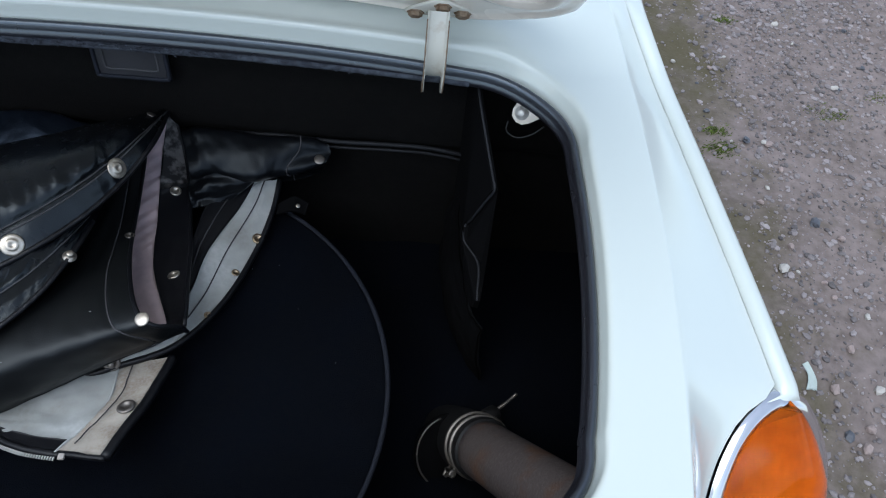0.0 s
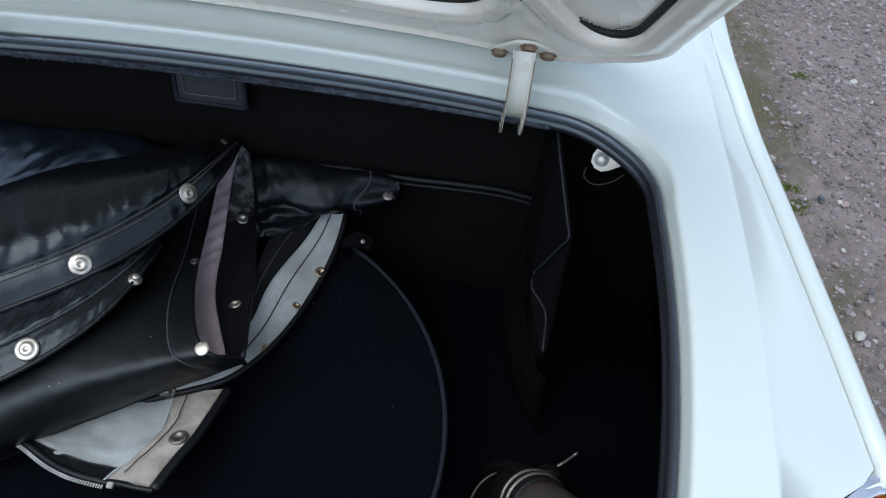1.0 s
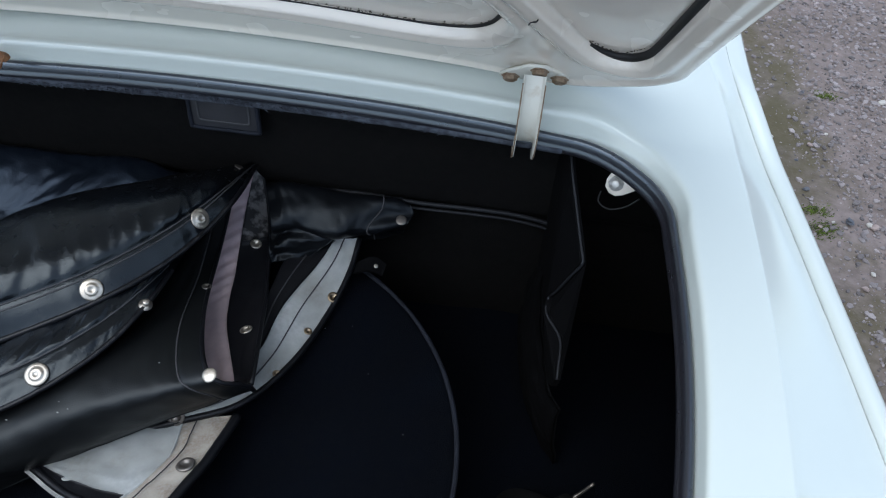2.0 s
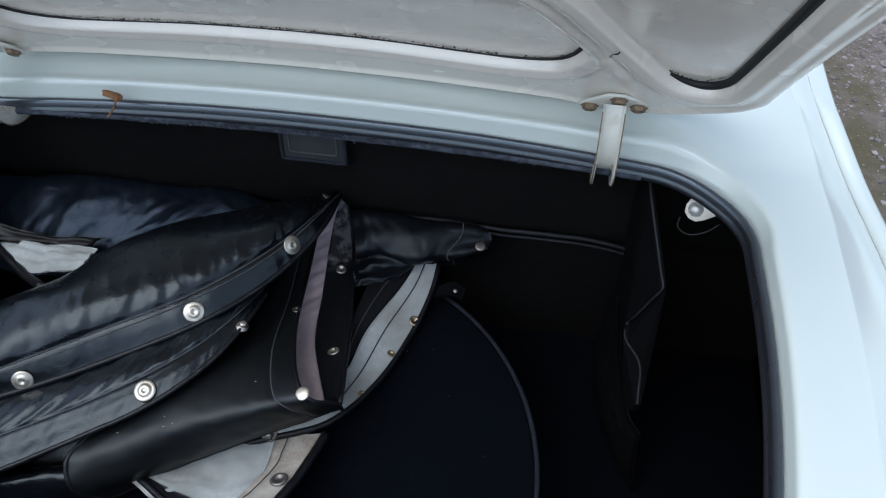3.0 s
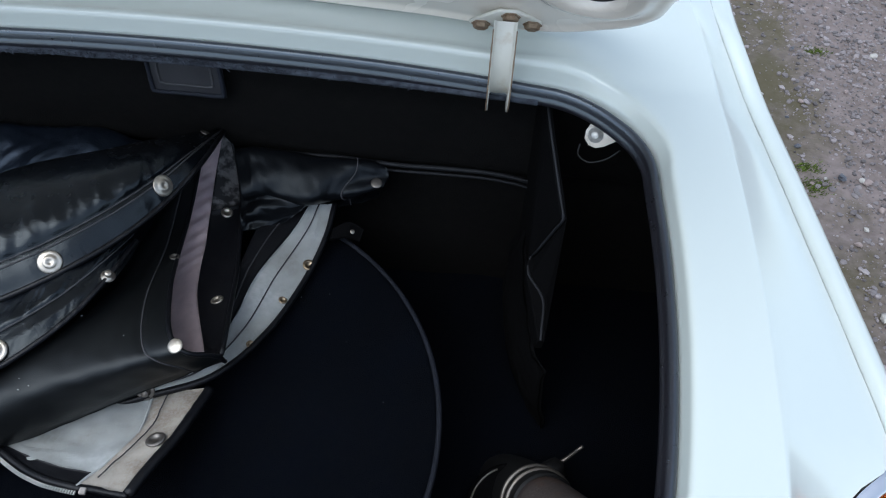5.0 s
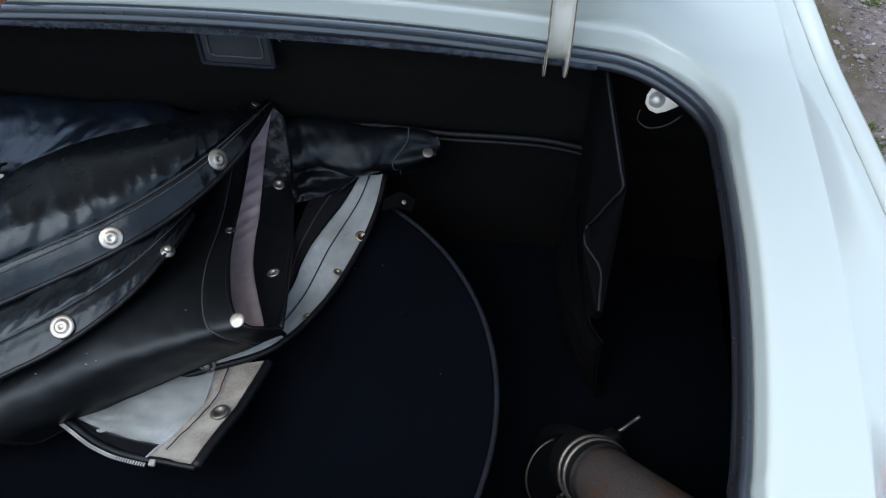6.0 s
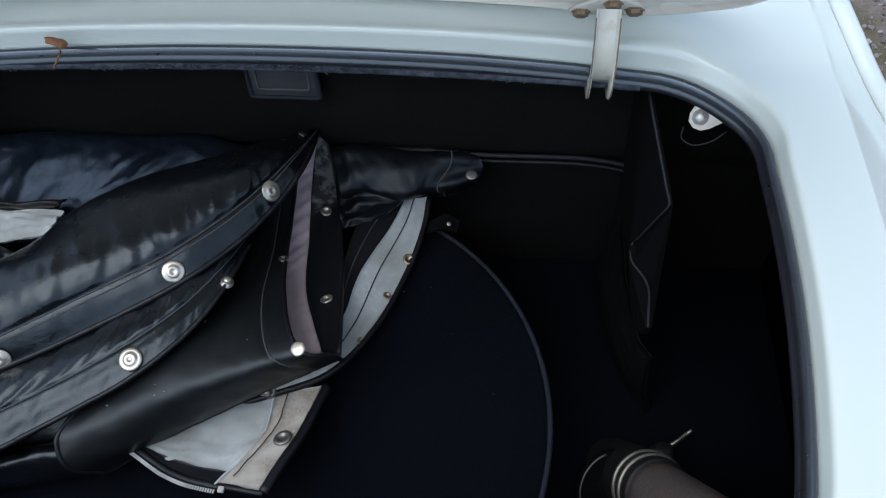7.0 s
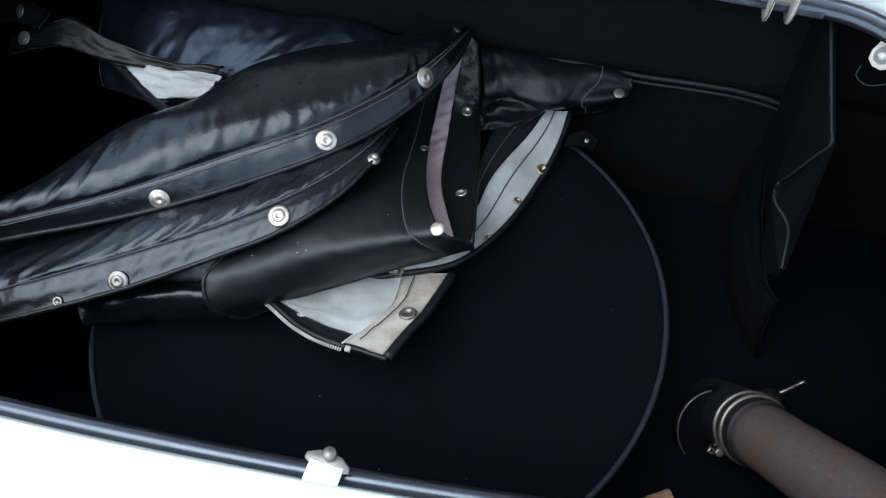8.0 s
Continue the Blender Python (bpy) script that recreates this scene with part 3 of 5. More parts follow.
def build_interior(car):
    w = 0.636
    floor = rounded_box((2 * w, 0.70, 0.012), 0.003, (0, -0.28, 0.404))
    part("boot_floor", floor, CARPET, car, "black carpeted boot floor")
    # bulkhead: upper carpet falls to a bound edge, lower carpet stands behind it
    xs, zs = np.linspace(-w, w, 60), np.linspace(0.812, 0.41, 30)
    verts = []
    for x in xs:
        for z in zs:
            y = 0.052 + 0.004 * fbm(x * 6, z * 8, 2) + (0.012 if z < 0.642 else 0.0)
            verts.append((x * (1 - 0.07 * ease((z - 0.765) / 0.04)), y, z))
    link("bulkhead", verts, grid_faces(60, 30), WALL_CARPET, car, "black carpeted wall at the front of the boot")
    for drop, r in ((0.0, 0.0030), (0.0085, 0.0020)):
        edge = [(x, 0.046 + 0.003 * fbm(x * 5, 1) - drop * 0.2, 0.646 - drop + 0.003 * fbm(x * 4, 7) - 1.6 * max(0, x - 0.33) ** 2) for x in np.linspace(0.10, 0.418, 44)]
        v, f = tube(edge, r, 6)
        link("carpet_binding", v, f, EDGE, car, "dark cloth binding along the carpet edge")
    # carpet of the wheel arch, folded forward below the side trim board
    arch = Sheet([[(0.425, 0.045, 0.60), (0.402, 0.040, 0.52), (0.398, 0.040, 0.42)], [(0.412, 0.0, 0.57), (0.400, -0.02, 0.50), (0.402, -0.03, 0.42)], [(0.420, -0.10, 0.55), (0.414, -0.11, 0.49), (0.424, -0.12, 0.42)], [(0.442, -0.17, 0.54), (0.446, -0.175, 0.48), (0.456, -0.18, 0.42)]], 26, 30, lambda u, v: 0.005 * fbm(u * 3, v * 4, 33))
    arch.mesh("arch_carpet", TRIM, car, "black carpet folded over the wheel arch", 0.005)
    # inner walls with the boot's deep shade put into their colour
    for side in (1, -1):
        part("side_wall", rounded_box((0.008, 0.43, 0.35), 0.002, (side * 0.640, -0.14, 0.575)), DEEP_SHADE, car)
        part("side_wall", rounded_box((0.008, 0.24, 0.27), 0.002, (side * 0.640, -0.475, 0.535)), DEEP_SHADE, car)
    part("rear_wall", rounded_box((1.22, 0.008, 0.32), 0.002, (0, -0.580, 0.565)), DEEP_SHADE, car)
    # unseen panel that closes the cut front end of the body
    part("rear_wall", rounded_box((2 * w, 0.010, 0.2), 0.003, (0, 0.79, 0.72)), DEEP_SHADE, car)
    # flap with a bound frame hanging from the front rim
    flap = Matrix.Translation((0.004, 0.040, 0.776)) @ Euler((radians(-6), 0, 0)).to_matrix().to_4x4()
    tag = part("vinyl_flap", rounded_box((0.088, 0.004, 0.080), 0.0015), FLAP, car, "small black vinyl flap with a stitched border")
    tag.data.transform(flap)
    for half, low, r, mat in ((0.0415, -0.037, 0.0028, BINDING), (0.031, -0.026, 0.0016, THREAD)):
        loop = [(-half, 0.04), (-half, 0.0), (-half, low + 0.006), (-half + 0.004, low), (0, low), (half - 0.004, low), (half, low + 0.006), (half, 0.0), (half, 0.04)]
        v, f = tube(spline([flap @ Vector((x, -0.0025, z)) for x, z in loop], 60), r, 6)
        link("flap_border", v, f, mat, tag)
    # side trim board with a notched edge
    for side in (1,):
        outline = [(0.05, 0.80), (0.02, 0.785), (-0.01, 0.772), (-0.045, 0.745), (-0.070, 0.725), (-0.084, 0.714), (-0.080, 0.69), (-0.072, 0.645), (-0.066, 0.625), (-0.085, 0.617), (-0.115, 0.611), (-0.150, 0.603), (-0.162, 0.596), (-0.155, 0.57), (-0.10, 0.50), (-0.03, 0.415), (0.05, 0.415)]
        bm = bmesh.new()
        def bx(y, z):
            if y < -0.09:
                return side * 0.430
            return side * float(np.interp(z, (0.415, 0.62, 0.715, 0.80), (0.412, 0.412, 0.437, 0.404)))
        loops = []
        for off in (0, 0.007):
            loops.append([bm.verts.new((bx(y, z) + side * off, y, z)) for y, z in outline])
        bm.faces.new(loops[0])
        bm.faces.new(list(reversed(loops[1])))
        for i in range(len(outline)):
            j = (i + 1) % len(outline)
            bm.faces.new((loops[0][i], loops[0][j], loops[1][j], loops[1][i]))
        bmesh.ops.triangulate(bm, faces=[q for q in bm.faces if len(q.verts) > 4])
        part("trim_board", bm, TRIM, car, "black carpet-covered side trim board", smooth=False)
        v, f = tube(spline([(bx(y, z) + side * 0.003, y, z) for y, z in outline[1:13]], 60), 0.0017, 6)
        link("board_edge", v, f, EDGE, car)
    # corner brackets under the deck
    for side in (1, -1):
        m = Matrix.Translation((side * 0.466, -0.012, 0.772)) @ Euler((radians(58), radians(side * 10), radians(side * -28))).to_matrix().to_4x4()
        outline = [(0.82 * q + 0.002, 0.82 * h + 0.004) for q, h in ((-0.013, 0.036), (-0.0165, -0.006), (-0.013, -0.016), (-0.004, -0.021), (0.006, -0.020), (0.014, -0.013), (0.034, 0.014), (0.034, 0.036))]
        b = part("bracket", plate(outline, 0.003, m), BOUNCE_PAINT, car, "off-white painted bracket tab")
        put_mesh("bolt", lathe([(0.0001, 0), (0.0085, 0), (0.0085, 0.001), (0.0050, 0.0014), (0.0048, 0.004), (0.004, 0.005), (0.0001, 0.005)], 12), m @ Matrix.Translation((0.000, 0.0, 0.003)), ZIP, b, "grey steel bolt")
        loop = [m @ Vector(q) for q in ((-0.010, -0.018, -0.004), (-0.006, -0.029, -0.004), (0.008, -0.030, -0.004), (0.022, -0.018, -0.004), (0.030, -0.002, -0.004))]
        v, f = tube(spline(loop, 24), 0.0010, 6)
        link("wire_loop", v, f, HOSE, car, "thin dark wire loop")
        part("clip", plate([(-0.004, 0), (-0.003, -0.004), (0.001, -0.0055), (0.0035, -0.002), (0.005, 0.0015)], 0.002, Matrix.Translation((side * 0.418, 0.000, 0.800)) @ Euler((radians(60), 0, 0)).to_matrix().to_4x4()), DULL_STEEL, car, "small grey metal clip")
    # fuel filler pipe
    p0, d = Vector((0.452, -0.300, 0.472)), Vector((0.24, -0.50, 0.70)).normalized()
    steel = [p0 + d * t for t in np.linspace(0.0, 0.34, 14)]
    v, f = tube(steel, 0.036, 28)
    pipe = link("filler_pipe", v, f, PIPE, car, "dirty brown steel fuel filler pipe")
    hose = spline([p0 - d * 0.10 + Vector((-0.03, 0.02, -0.05)), p0 - d * 0.06 + Vector((-0.008, 0.006, -0.012)), p0 - d * 0.03, p0, p0 + d * 0.012], 24)
    v, f = tube(hose, 0.0395, 28)
    link("rubber_hose", v, f, HOSE, pipe, "black rubber hose sleeve")
    for t in (-0.004, -0.020):
        ring = lathe([(0.0395, -0.0022), (0.0420, -0.0018), (0.0424, 0.0), (0.0420, 0.0018), (0.0395, 0.0022)], 36)
        put_mesh("clamp_ring", ring, seat(p0 + d * t, d), DULL_STEEL, pipe, "grey steel hose clamp ring")
    across = Vector((-0.62, -0.55, -0.18)).normalized()
    lug = p0 + d * -0.012 + across * 0.046
    for t in (-0.004, -0.020):
        v, f = tube([p0 + d * t + across * 0.041, p0 + d * t + across * 0.049, lug + d * (t + 0.012) * 0.4 + across * 0.010], [0.0024, 0.0026, 0.0018], 6)
        link("clamp_lug", v, f, DULL_STEEL, pipe, "bent end of the clamp ring")
    put_mesh("clamp_screw", lathe([(0.0001, -0.012), (0.0026, -0.012), (0.0026, 0.009), (0.0052, 0.009), (0.0052, 0.0125), (0.0036, 0.0135), (0.0001, 0.0128)], 10), seat(lug + across * 0.002, d), DULL_STEEL, pipe, "bright clamp screw")
    collar = p0 - d * 0.050 + Vector((-0.020, -0.014, -0.012))
    put_mesh("neck_collar", lathe([(0.036, -0.006), (0.048, -0.006), (0.051, -0.002), (0.050, 0.002), (0.046, 0.004), (0.042, 0.003), (0.036, 0.006)], 40), seat(collar, d), TRIM, pipe, "black rubber collar at the tank neck")
    edge_wire = [collar + Matrix.Rotation(q, 3, d) @ (across * 0.0480) + d * 0.0040 for q in np.linspace(-1.9, 1.2, 40)]
    v, f = tube(edge_wire, 0.0012, 6)
    link("collar_wire", v, f, DULL_STEEL, pipe, "thin steel wire round the collar")
    cable = spline([(0.46, -0.245, 0.44), (0.482, -0.232, 0.448), (0.501, -0.222, 0.470)], 10)
    v, f = tube(cable, [0.0028] * 6 + [0.0022] * 4, 6)
    link("wire_end", v, f, DULL_STEEL, car, "stiff bare wire end")
    lump = stone_mesh(random.Random(3), 0.016, 0.8, 6, 9)
    put_mesh("sender_plug", lump, Matrix.Translation((0.468, -0.245, 0.447)), HOSE, car)
    # catch on the rear lip
    strike = part("striker_plate", plate([(-0.013, 0.011), (-0.0135, -0.010), (0.0125, -0.012), (0.013, 0.011)], 0.0022, Matrix.Translation((0.0905, -0.5525, 0.7795)) @ Euler((radians(9), 0, radians(-2))).to_matrix().to_4x4(), 0.0008), PAINT, car, "white painted catch tab bent over the seal")
    part("striker_bridge", plate([(-0.0175, -0.003), (-0.0165, 0.0015), (-0.008, 0.0055), (0.009, 0.0055), (0.0165, 0.001), (0.0180, -0.0035), (0.0125, -0.0055), (-0.0130, -0.0055)], 0.0022, Matrix.Translation((0.0905, -0.5400, 0.7805)) @ Euler((radians(14), 0, radians(-4))).to_matrix().to_4x4(), 0.0008), DULL_STEEL, strike, "grey steel catch wings")
    put_mesh("striker_pin", lathe([(0.0001, 0), (0.0046, 0), (0.0050, 0.003), (0.0044, 0.0065), (0.0052, 0.0085), (0.0046, 0.0112), (0.0001, 0.0120)], 14), Matrix.Translation((0.0915, -0.5365, 0.7785)), DULL_STEEL, strike, "grey steel catch pin")


def build_seal(car):
    n = 240
    base = opening(0.0005, n)
    path = [(x, y, rim_z(x, y) - 0.017 - 0.005 * (1 - ease((-0.44 - y) / 0.10)) + 0.0004 * fbm(x * 7, y * 7, 9)) for x, y in base]
    prof = [(-0.0055, -0.001), (-0.0030, 0.0040), (0.0005, 0.0068), (0.0045, 0.0076), (0.0085, 0.0064), (0.0115, 0.0030), (0.0126, -0.001), (0.0140, -0.0035), (0.0165, -0.0060), (0.0170, -0.0090), (0.0150, -0.0115), (0.008, -0.0125), (0.0, -0.012), (-0.0055, -0.008)]
    wide, a, m = sweep(path, prof, closed=True)
    verts, a, m = sweep(path, [(-0.0055 + (q + 0.0055) * 0.60, h) for q, h in prof], closed=True)
    for i in range(a):
        rear = ease((-0.44 - path[i][1]) / 0.10)
        for j in range(i * m, i * m + m):
            verts[j] = verts[j] + (wide[j] - verts[j]) * rear * 0.45
    faces = [(i * m + j, ((i + 1) % a) * m + j, ((i + 1) % a) * m + (j + 1) % m, i * m + (j + 1) % m) for i in range(a) for j in range(m)]
    link("boot_seal", verts, faces, RUBBER, car, "dark rubber seal round the boot opening")
    rng = random.Random(8)
    verts, faces = [], []
    for i in range(900):
        x = rng.uniform(-0.20, 0.14) if rng.random() < 0.8 else rng.uniform(-0.3, 0.3)
        y = front_y(x) - 0.0095 + rng.gauss(0, 0.0010)
        z = rim_z(x, y) - 0.030 + rng.gauss(0, 0.0012)
        length, wide = rng.uniform(0.0008, 0.0020), rng.uniform(0.0004, 0.0009)
        lean = rng.gauss(0, 0.0022)
        k = len(verts)
        verts += [(x - wide, y, z), (x + wide, y, z), (x + lean + wide * 0.4, y - length * 0.5, z - length), (x + lean - wide * 0.4, y - length * 0.5, z - length), (x, y + 0.002, z)]
        faces += [(k, k + 1, k + 2, k + 3), (k, k + 3, k + 4), (k + 1, k + 4, k + 2)]
    ob = link("frayed_trim", verts, faces, FUZZ, car, "frayed blue-grey cloth edge under the seal", smooth=False)
    tagged(ob, kind="stuff")
    v, f = tube([(x, front_y(x) - 0.0055, rim_z(x, 0) - 0.030 + 0.0008 * fbm(x * 30, 3)) for x in np.linspace(-0.38, 0.40, 90)], 0.0042, 8)
    link("cloth_edge", v, f, FUZZ, car)


def lamp_point(side, s, t):
    """Over the lamp: s runs down the lens from its tip, t from its inner edge to its outer edge (-1 to 1)."""
    half = 0.070 * math.sin(min(1.0, s / 0.62) * math.pi / 2) ** 0.62
    y = -0.352 - 0.155 * s
    mid = 0.700 + 0.010 * s - 0.004 * math.sin(math.pi * s)
    z = 0.752 - 0.14 * s - 0.16 * s ** 2.5 - 0.11 * t * min(1, s * 1.2)
    x = mid + half * t * (1.42 if t > 0 else 1.0)
    z -= 0.10 * half * t * t * 6 * (1.0 if t > 0 else 0.35)
    return Vector((side * x, y, z))


def build_tail_lamp(car, side):
    lamp = new("tail_lamp")
    lamp.parent = car
    lamp["label"] = "amber tail lamp in a chrome bezel"
    ns, nt = 44, 41
    verts = []
    out = Vector((0.25 * side, -0.72, 0.64)).normalized()
    for i in range(ns):
        s = 1.3 * i / (ns - 1)
        for j in range(nt):
            t = -1 + 2 * j / (nt - 1)
            peak = 0.10 + 0.16 * min(s, 0.8)
            roof = (t + 1) / (peak + 1) if t < peak else (1 - t) / (1 - peak)
            bulge = (0.030 * roof ** (0.62 if t < peak else 0.80) + 0.004 * math.sin(math.pi * roof)) * min(1, s * 4) * (1.15 - 0.3 * min(s, 1.0))
            step = 0.005 * ease((s - 0.42) / 0.05) * ease((t - peak - 0.05) / 0.08) * ease((1 - t) / 0.2)
            verts.append(lamp_point(side, s, t) + out * (bulge + step + 0.004))
    link("lens", verts, grid_faces(ns, nt), AMBER, lamp, "glossy amber plastic lens")
    verts = []
    for i in range(ns):
        s = 1.3 * i / (ns - 1)
        for j in range(nt):
            t = -1 + 2 * j / (nt - 1)
            verts.append(lamp_point(side, s, t) - out * (0.016 * (1 - t * t) + 0.002 - 0.0012 * math.sin(t * 60)))
    link("reflector", verts, grid_faces(ns, nt), REFLECTOR, lamp)
    edge = [lamp_point(side, s, -1) for s in np.linspace(1.3, 0.02, 36)] + [lamp_point(side, s, 1) for s in np.linspace(0.02, 1.3, 36)]
    prof = [(-0.004, -0.06), (-0.004, -0.012), (-0.005, 0.004), (-0.002, 0.008), (0.004, 0.007), (0.011, 0.002), (0.013, -0.012), (0.013, -0.06)]
    if side > 0:
        prof = [(-a, b) for a, b in prof]
    verts, a, m = sweep(edge, prof, up=tuple(out))
    link("bezel", verts, grid_faces(a, m), CHROME, lamp, "polished chrome bezel")
    dome = lathe([(0.026, -0.004), (0.026, 0.0)] + [(0.026 * math.cos(q), 0.012 * math.sin(q) + 0.0012 * math.sin(q * 26)) for q in np.linspace(0.02, 1.53, 40)], 36)
    put_mesh("diffuser", dome, seat(lamp_point(side, 1.0, 0.12) - out * 0.012, out), DIFFUSER, lamp, "ribbed round diffuser behind the lens")


# ---- boot lid, swung up on its hinges ----
LID_O, LID_V, LID_W = Vector((0.0, 0.064, 0.867)), Vector((0, -0.616, 0.788)), Vector((0, -0.788, -0.616))


def lid_at(x, v, w=0.0):
    return LID_O + Vector((x, 0, 0)) + LID_V * v + LID_W * (w + 0.033 * (x / 0.464) ** 2 + 0.05 * (v / 0.55) ** 2)


def lid_outline(inset, n=160):
    """Rounded outline in the lid's own plane; the front edge bows forward."""
    hw, v0, v1, r0, r1 = 0.508 - inset, -0.030 + inset, 0.545 - inset, 0.118, 0.10
    pts = []
    for cx, cy, r, a0 in ((hw - r1, v1 - r1, r1, 90), (hw - r0, v0 + r0, r0, 0), (-hw + r0, v0 + r0, r0, -90), (-hw + r1, v1 - r1, r1, -180)):
        for k in range(11):
            a = radians(a0 - 9 * k)
            pts.append((cx + r * math.cos(a), cy + r * math.sin(a)))
    p = np.array(pts + pts[:1])
    s = np.concatenate([[0], np.cumsum(np.linalg.norm(np.diff(p, axis=0), axis=1))])
    q = np.linspace(0, s[-1], n, endpoint=False)
    out = np.stack([np.interp(q, s, p[:, 0]), np.interp(q, s, p[:, 1])], 1)
    out[:, 1] += 0.05 * (np.minimum(np.abs(out[:, 0]), 0.464) / 0.464) ** 2.5 * np.clip((0.25 - out[:, 1]) / 0.2, 0, 1)
    return out


# outlines of the sunk recesses, in the lid's own plane
HALF_MID = [(0.05, 0.066), (0.12, 0.067), (0.20, 0.067), (0.252, 0.072), (0.290, 0.085), (0.312, 0.108), (0.324, 0.146), (0.318, 0.168), (0.291, 0.215), (0.262, 0.260), (0.15, 0.385), (0.06, 0.452)]
RECESS_MID = [(0.0, 0.066)] + HALF_MID + [(0.0, 0.468)] + [(-x, v) for x, v in reversed(HALF_MID)]
RECESS_SIDE = [(0.382, 0.135), (0.398, 0.114), (0.413, 0.103), (0.430, 0.100), (0.447, 0.108), (0.457, 0.126), (0.460, 0.158), (0.461, 0.25), (0.459, 0.363), (0.455, 0.43), (0.43, 0.470), (0.37, 0.487),
               (0.26, 0.490), (0.18, 0.482), (0.155, 0.458), (0.18, 0.42), (0.240, 0.352), (0.302, 0.275), (0.327, 0.229), (0.350, 0.188)]


def ease(t):
    t = min(1.0, max(0.0, t))
    return t * t * (3 - 2 * t)


def outline_distance(pts, loop):
    """Distance of points from a closed outline, positive inside."""
    a = np.asarray(loop, float)
    b = np.roll(a, -1, 0)
    best = np.full(len(pts), 1e9)
    inside = np.zeros(len(pts), bool)
    for p, q in zip(a, b):
        d = q - p
        t = np.clip(((pts - p) @ d) / max(d @ d, 1e-12), 0, 1)
        best = np.minimum(best, np.hypot(*(pts - p - t[:, None] * d).T))
        cross = (p[1] > pts[:, 1]) != (q[1] > pts[:, 1])
        if abs(q[1] - p[1]) > 1e-12:
            inside ^= cross & (pts[:, 0] < (q[0] - p[0]) * (pts[:, 1] - p[1]) / (q[1] - p[1]) + p[0])
    return np.where(inside, best, -best)


def build_lid(car):
    lid = new("boot_lid")
    lid.parent = car
    lid["label"] = "open boot lid showing its painted inner frame"
    n, steps = 780, np.concatenate([np.linspace(1, 0.80, 70), np.linspace(0.797, 0.03, 200)])
    centre = np.array((0, 0.22))
    outl = lid_outline(0.0, n)
    flat = np.concatenate([centre + (outl - centre) * k for k in steps])
    edge_off = outline_distance(flat, outl)
    depth = np.full(len(flat), -1.0)
    for rim in (RECESS_MID, RECESS_SIDE, [(-x, v) for x, v in reversed(RECESS_SIDE)]):
        depth = np.maximum(depth, outline_distance(flat, spline(rim, 150, True)))
    verts = []
    for (x, v), e, d in zip(flat, edge_off, depth):
        w = 0.003 + 0.0040 * math.exp(-((d + 0.010) / 0.007) ** 2)
        w -= 0.0125 * ease(d / 0.005)
        w -= 0.018 * (1 - ease((e - 0.010) / 0.010))
        w += 0.0035 * math.exp(-((e - 0.024) / 0.006) ** 2)
        w -= 0.012 * (1 - ease(e / 0.004))
        boss = math.exp(-(((abs(x) - 0.36) / 0.055) ** 2 + ((v - 0.035) / 0.04) ** 2))
        verts.append(lid_at(x, v, w + 0.003 * boss))
    m = len(steps)
    faces = [(q * n + i, q * n + (i + 1) % n, (q + 1) * n + (i + 1) % n, (q + 1) * n + i) for q in range(m - 1) for i in range(n)]
    faces.append(tuple((m - 1) * n + i for i in range(n)))
    link("inner_frame", verts, faces, BOUNCE_PAINT, lid, "off-white pressed inner frame with sunk recesses")
    verts, faces = [], []
    ring = np.linspace(1, 0.03, 14)
    for k in ring:
        for q in outl[::3]:
            x, v = centre + (q - centre) * k
            verts.append(lid_at(x, v, -0.034))
    t = len(outl[::3])
    faces = [(q * t + i, q * t + (i + 1) % t, (q + 1) * t + (i + 1) % t, (q + 1) * t + i) for q in range(13) for i in range(t)]
    faces.append(tuple(13 * t + i for i in range(t)))
    link("outer_skin", verts, faces, PAINT, lid, "off-white painted outer skin of the lid")
    for side in (1, -1):
        crack = [(0.3415, 0.172), (0.343, 0.181), (0.347, 0.184), (0.348, 0.190)]
        v, f = tube(spline([lid_at(side * x, v, 0.0066) for x, v in crack], 14), 0.0008, 5)
        link("seam", v, f, HOSE, lid, "thin dark crack across the brace")
        lip = [lid_at(side * x, v, -0.0135) for x, v in ((0.452, 0.068), (0.470, 0.095), (0.481, 0.135), (0.485, 0.18), (0.486, 0.26))]
        v, f = tube(spline(lip, 40), 0.0009, 5)
        link("seam", v, f, RUST, lid, "thin dark folded seam along the lid edge")
    # dirt collected along the lower edges of the recesses
    rng = random.Random(21)
    verts, faces = [], []
    for _ in range(420):
        x = rng.uniform(-0.31, 0.31) if rng.random() < 0.75 else rng.choice((-1, 1)) * rng.uniform(0.40, 0.455)
        v = float(np.interp(abs(x), (0, 0.2, 0.252, 0.286, 0.31, 0.40, 0.416, 0.433, 0.46), (0.071, 0.072, 0.077, 0.089, 0.112, 0.118, 0.108, 0.106, 0.16))) + abs(rng.gauss(0, 0.003))
        r = rng.uniform(0.0004, 0.0012)
        sv, sf = stone_mesh(rng, r, 0.6, 3, 5)
        p = lid_at(x, v, -0.0088)
        k = len(verts)
        verts += [p + Vector(q) for q in sv]
        faces += [tuple(i + k for i in q) for q in sf]
    tagged(link("dirt", verts, faces, DIRT, lid, "brown dirt crumbs in the lid recess"), kind="stuff")
    # black sealing strip along the side recess edges
    for side in (1, -1):
        strip = [lid_at(side * x, v, -0.0075) for x, v in ((0.402, 0.117), (0.415, 0.108), (0.430, 0.105), (0.444, 0.112), (0.453, 0.128), (0.456, 0.159), (0.457, 0.25), (0.455, 0.36), (0.452, 0.42))]
        v, f = tube(spline(strip, 50), [0.0015 + 0.003 * min(1, i / 14) for i in range(50)], 6)
        link("black_strip", v, f, HOSE, lid, "black mastic strip in the lid recess")
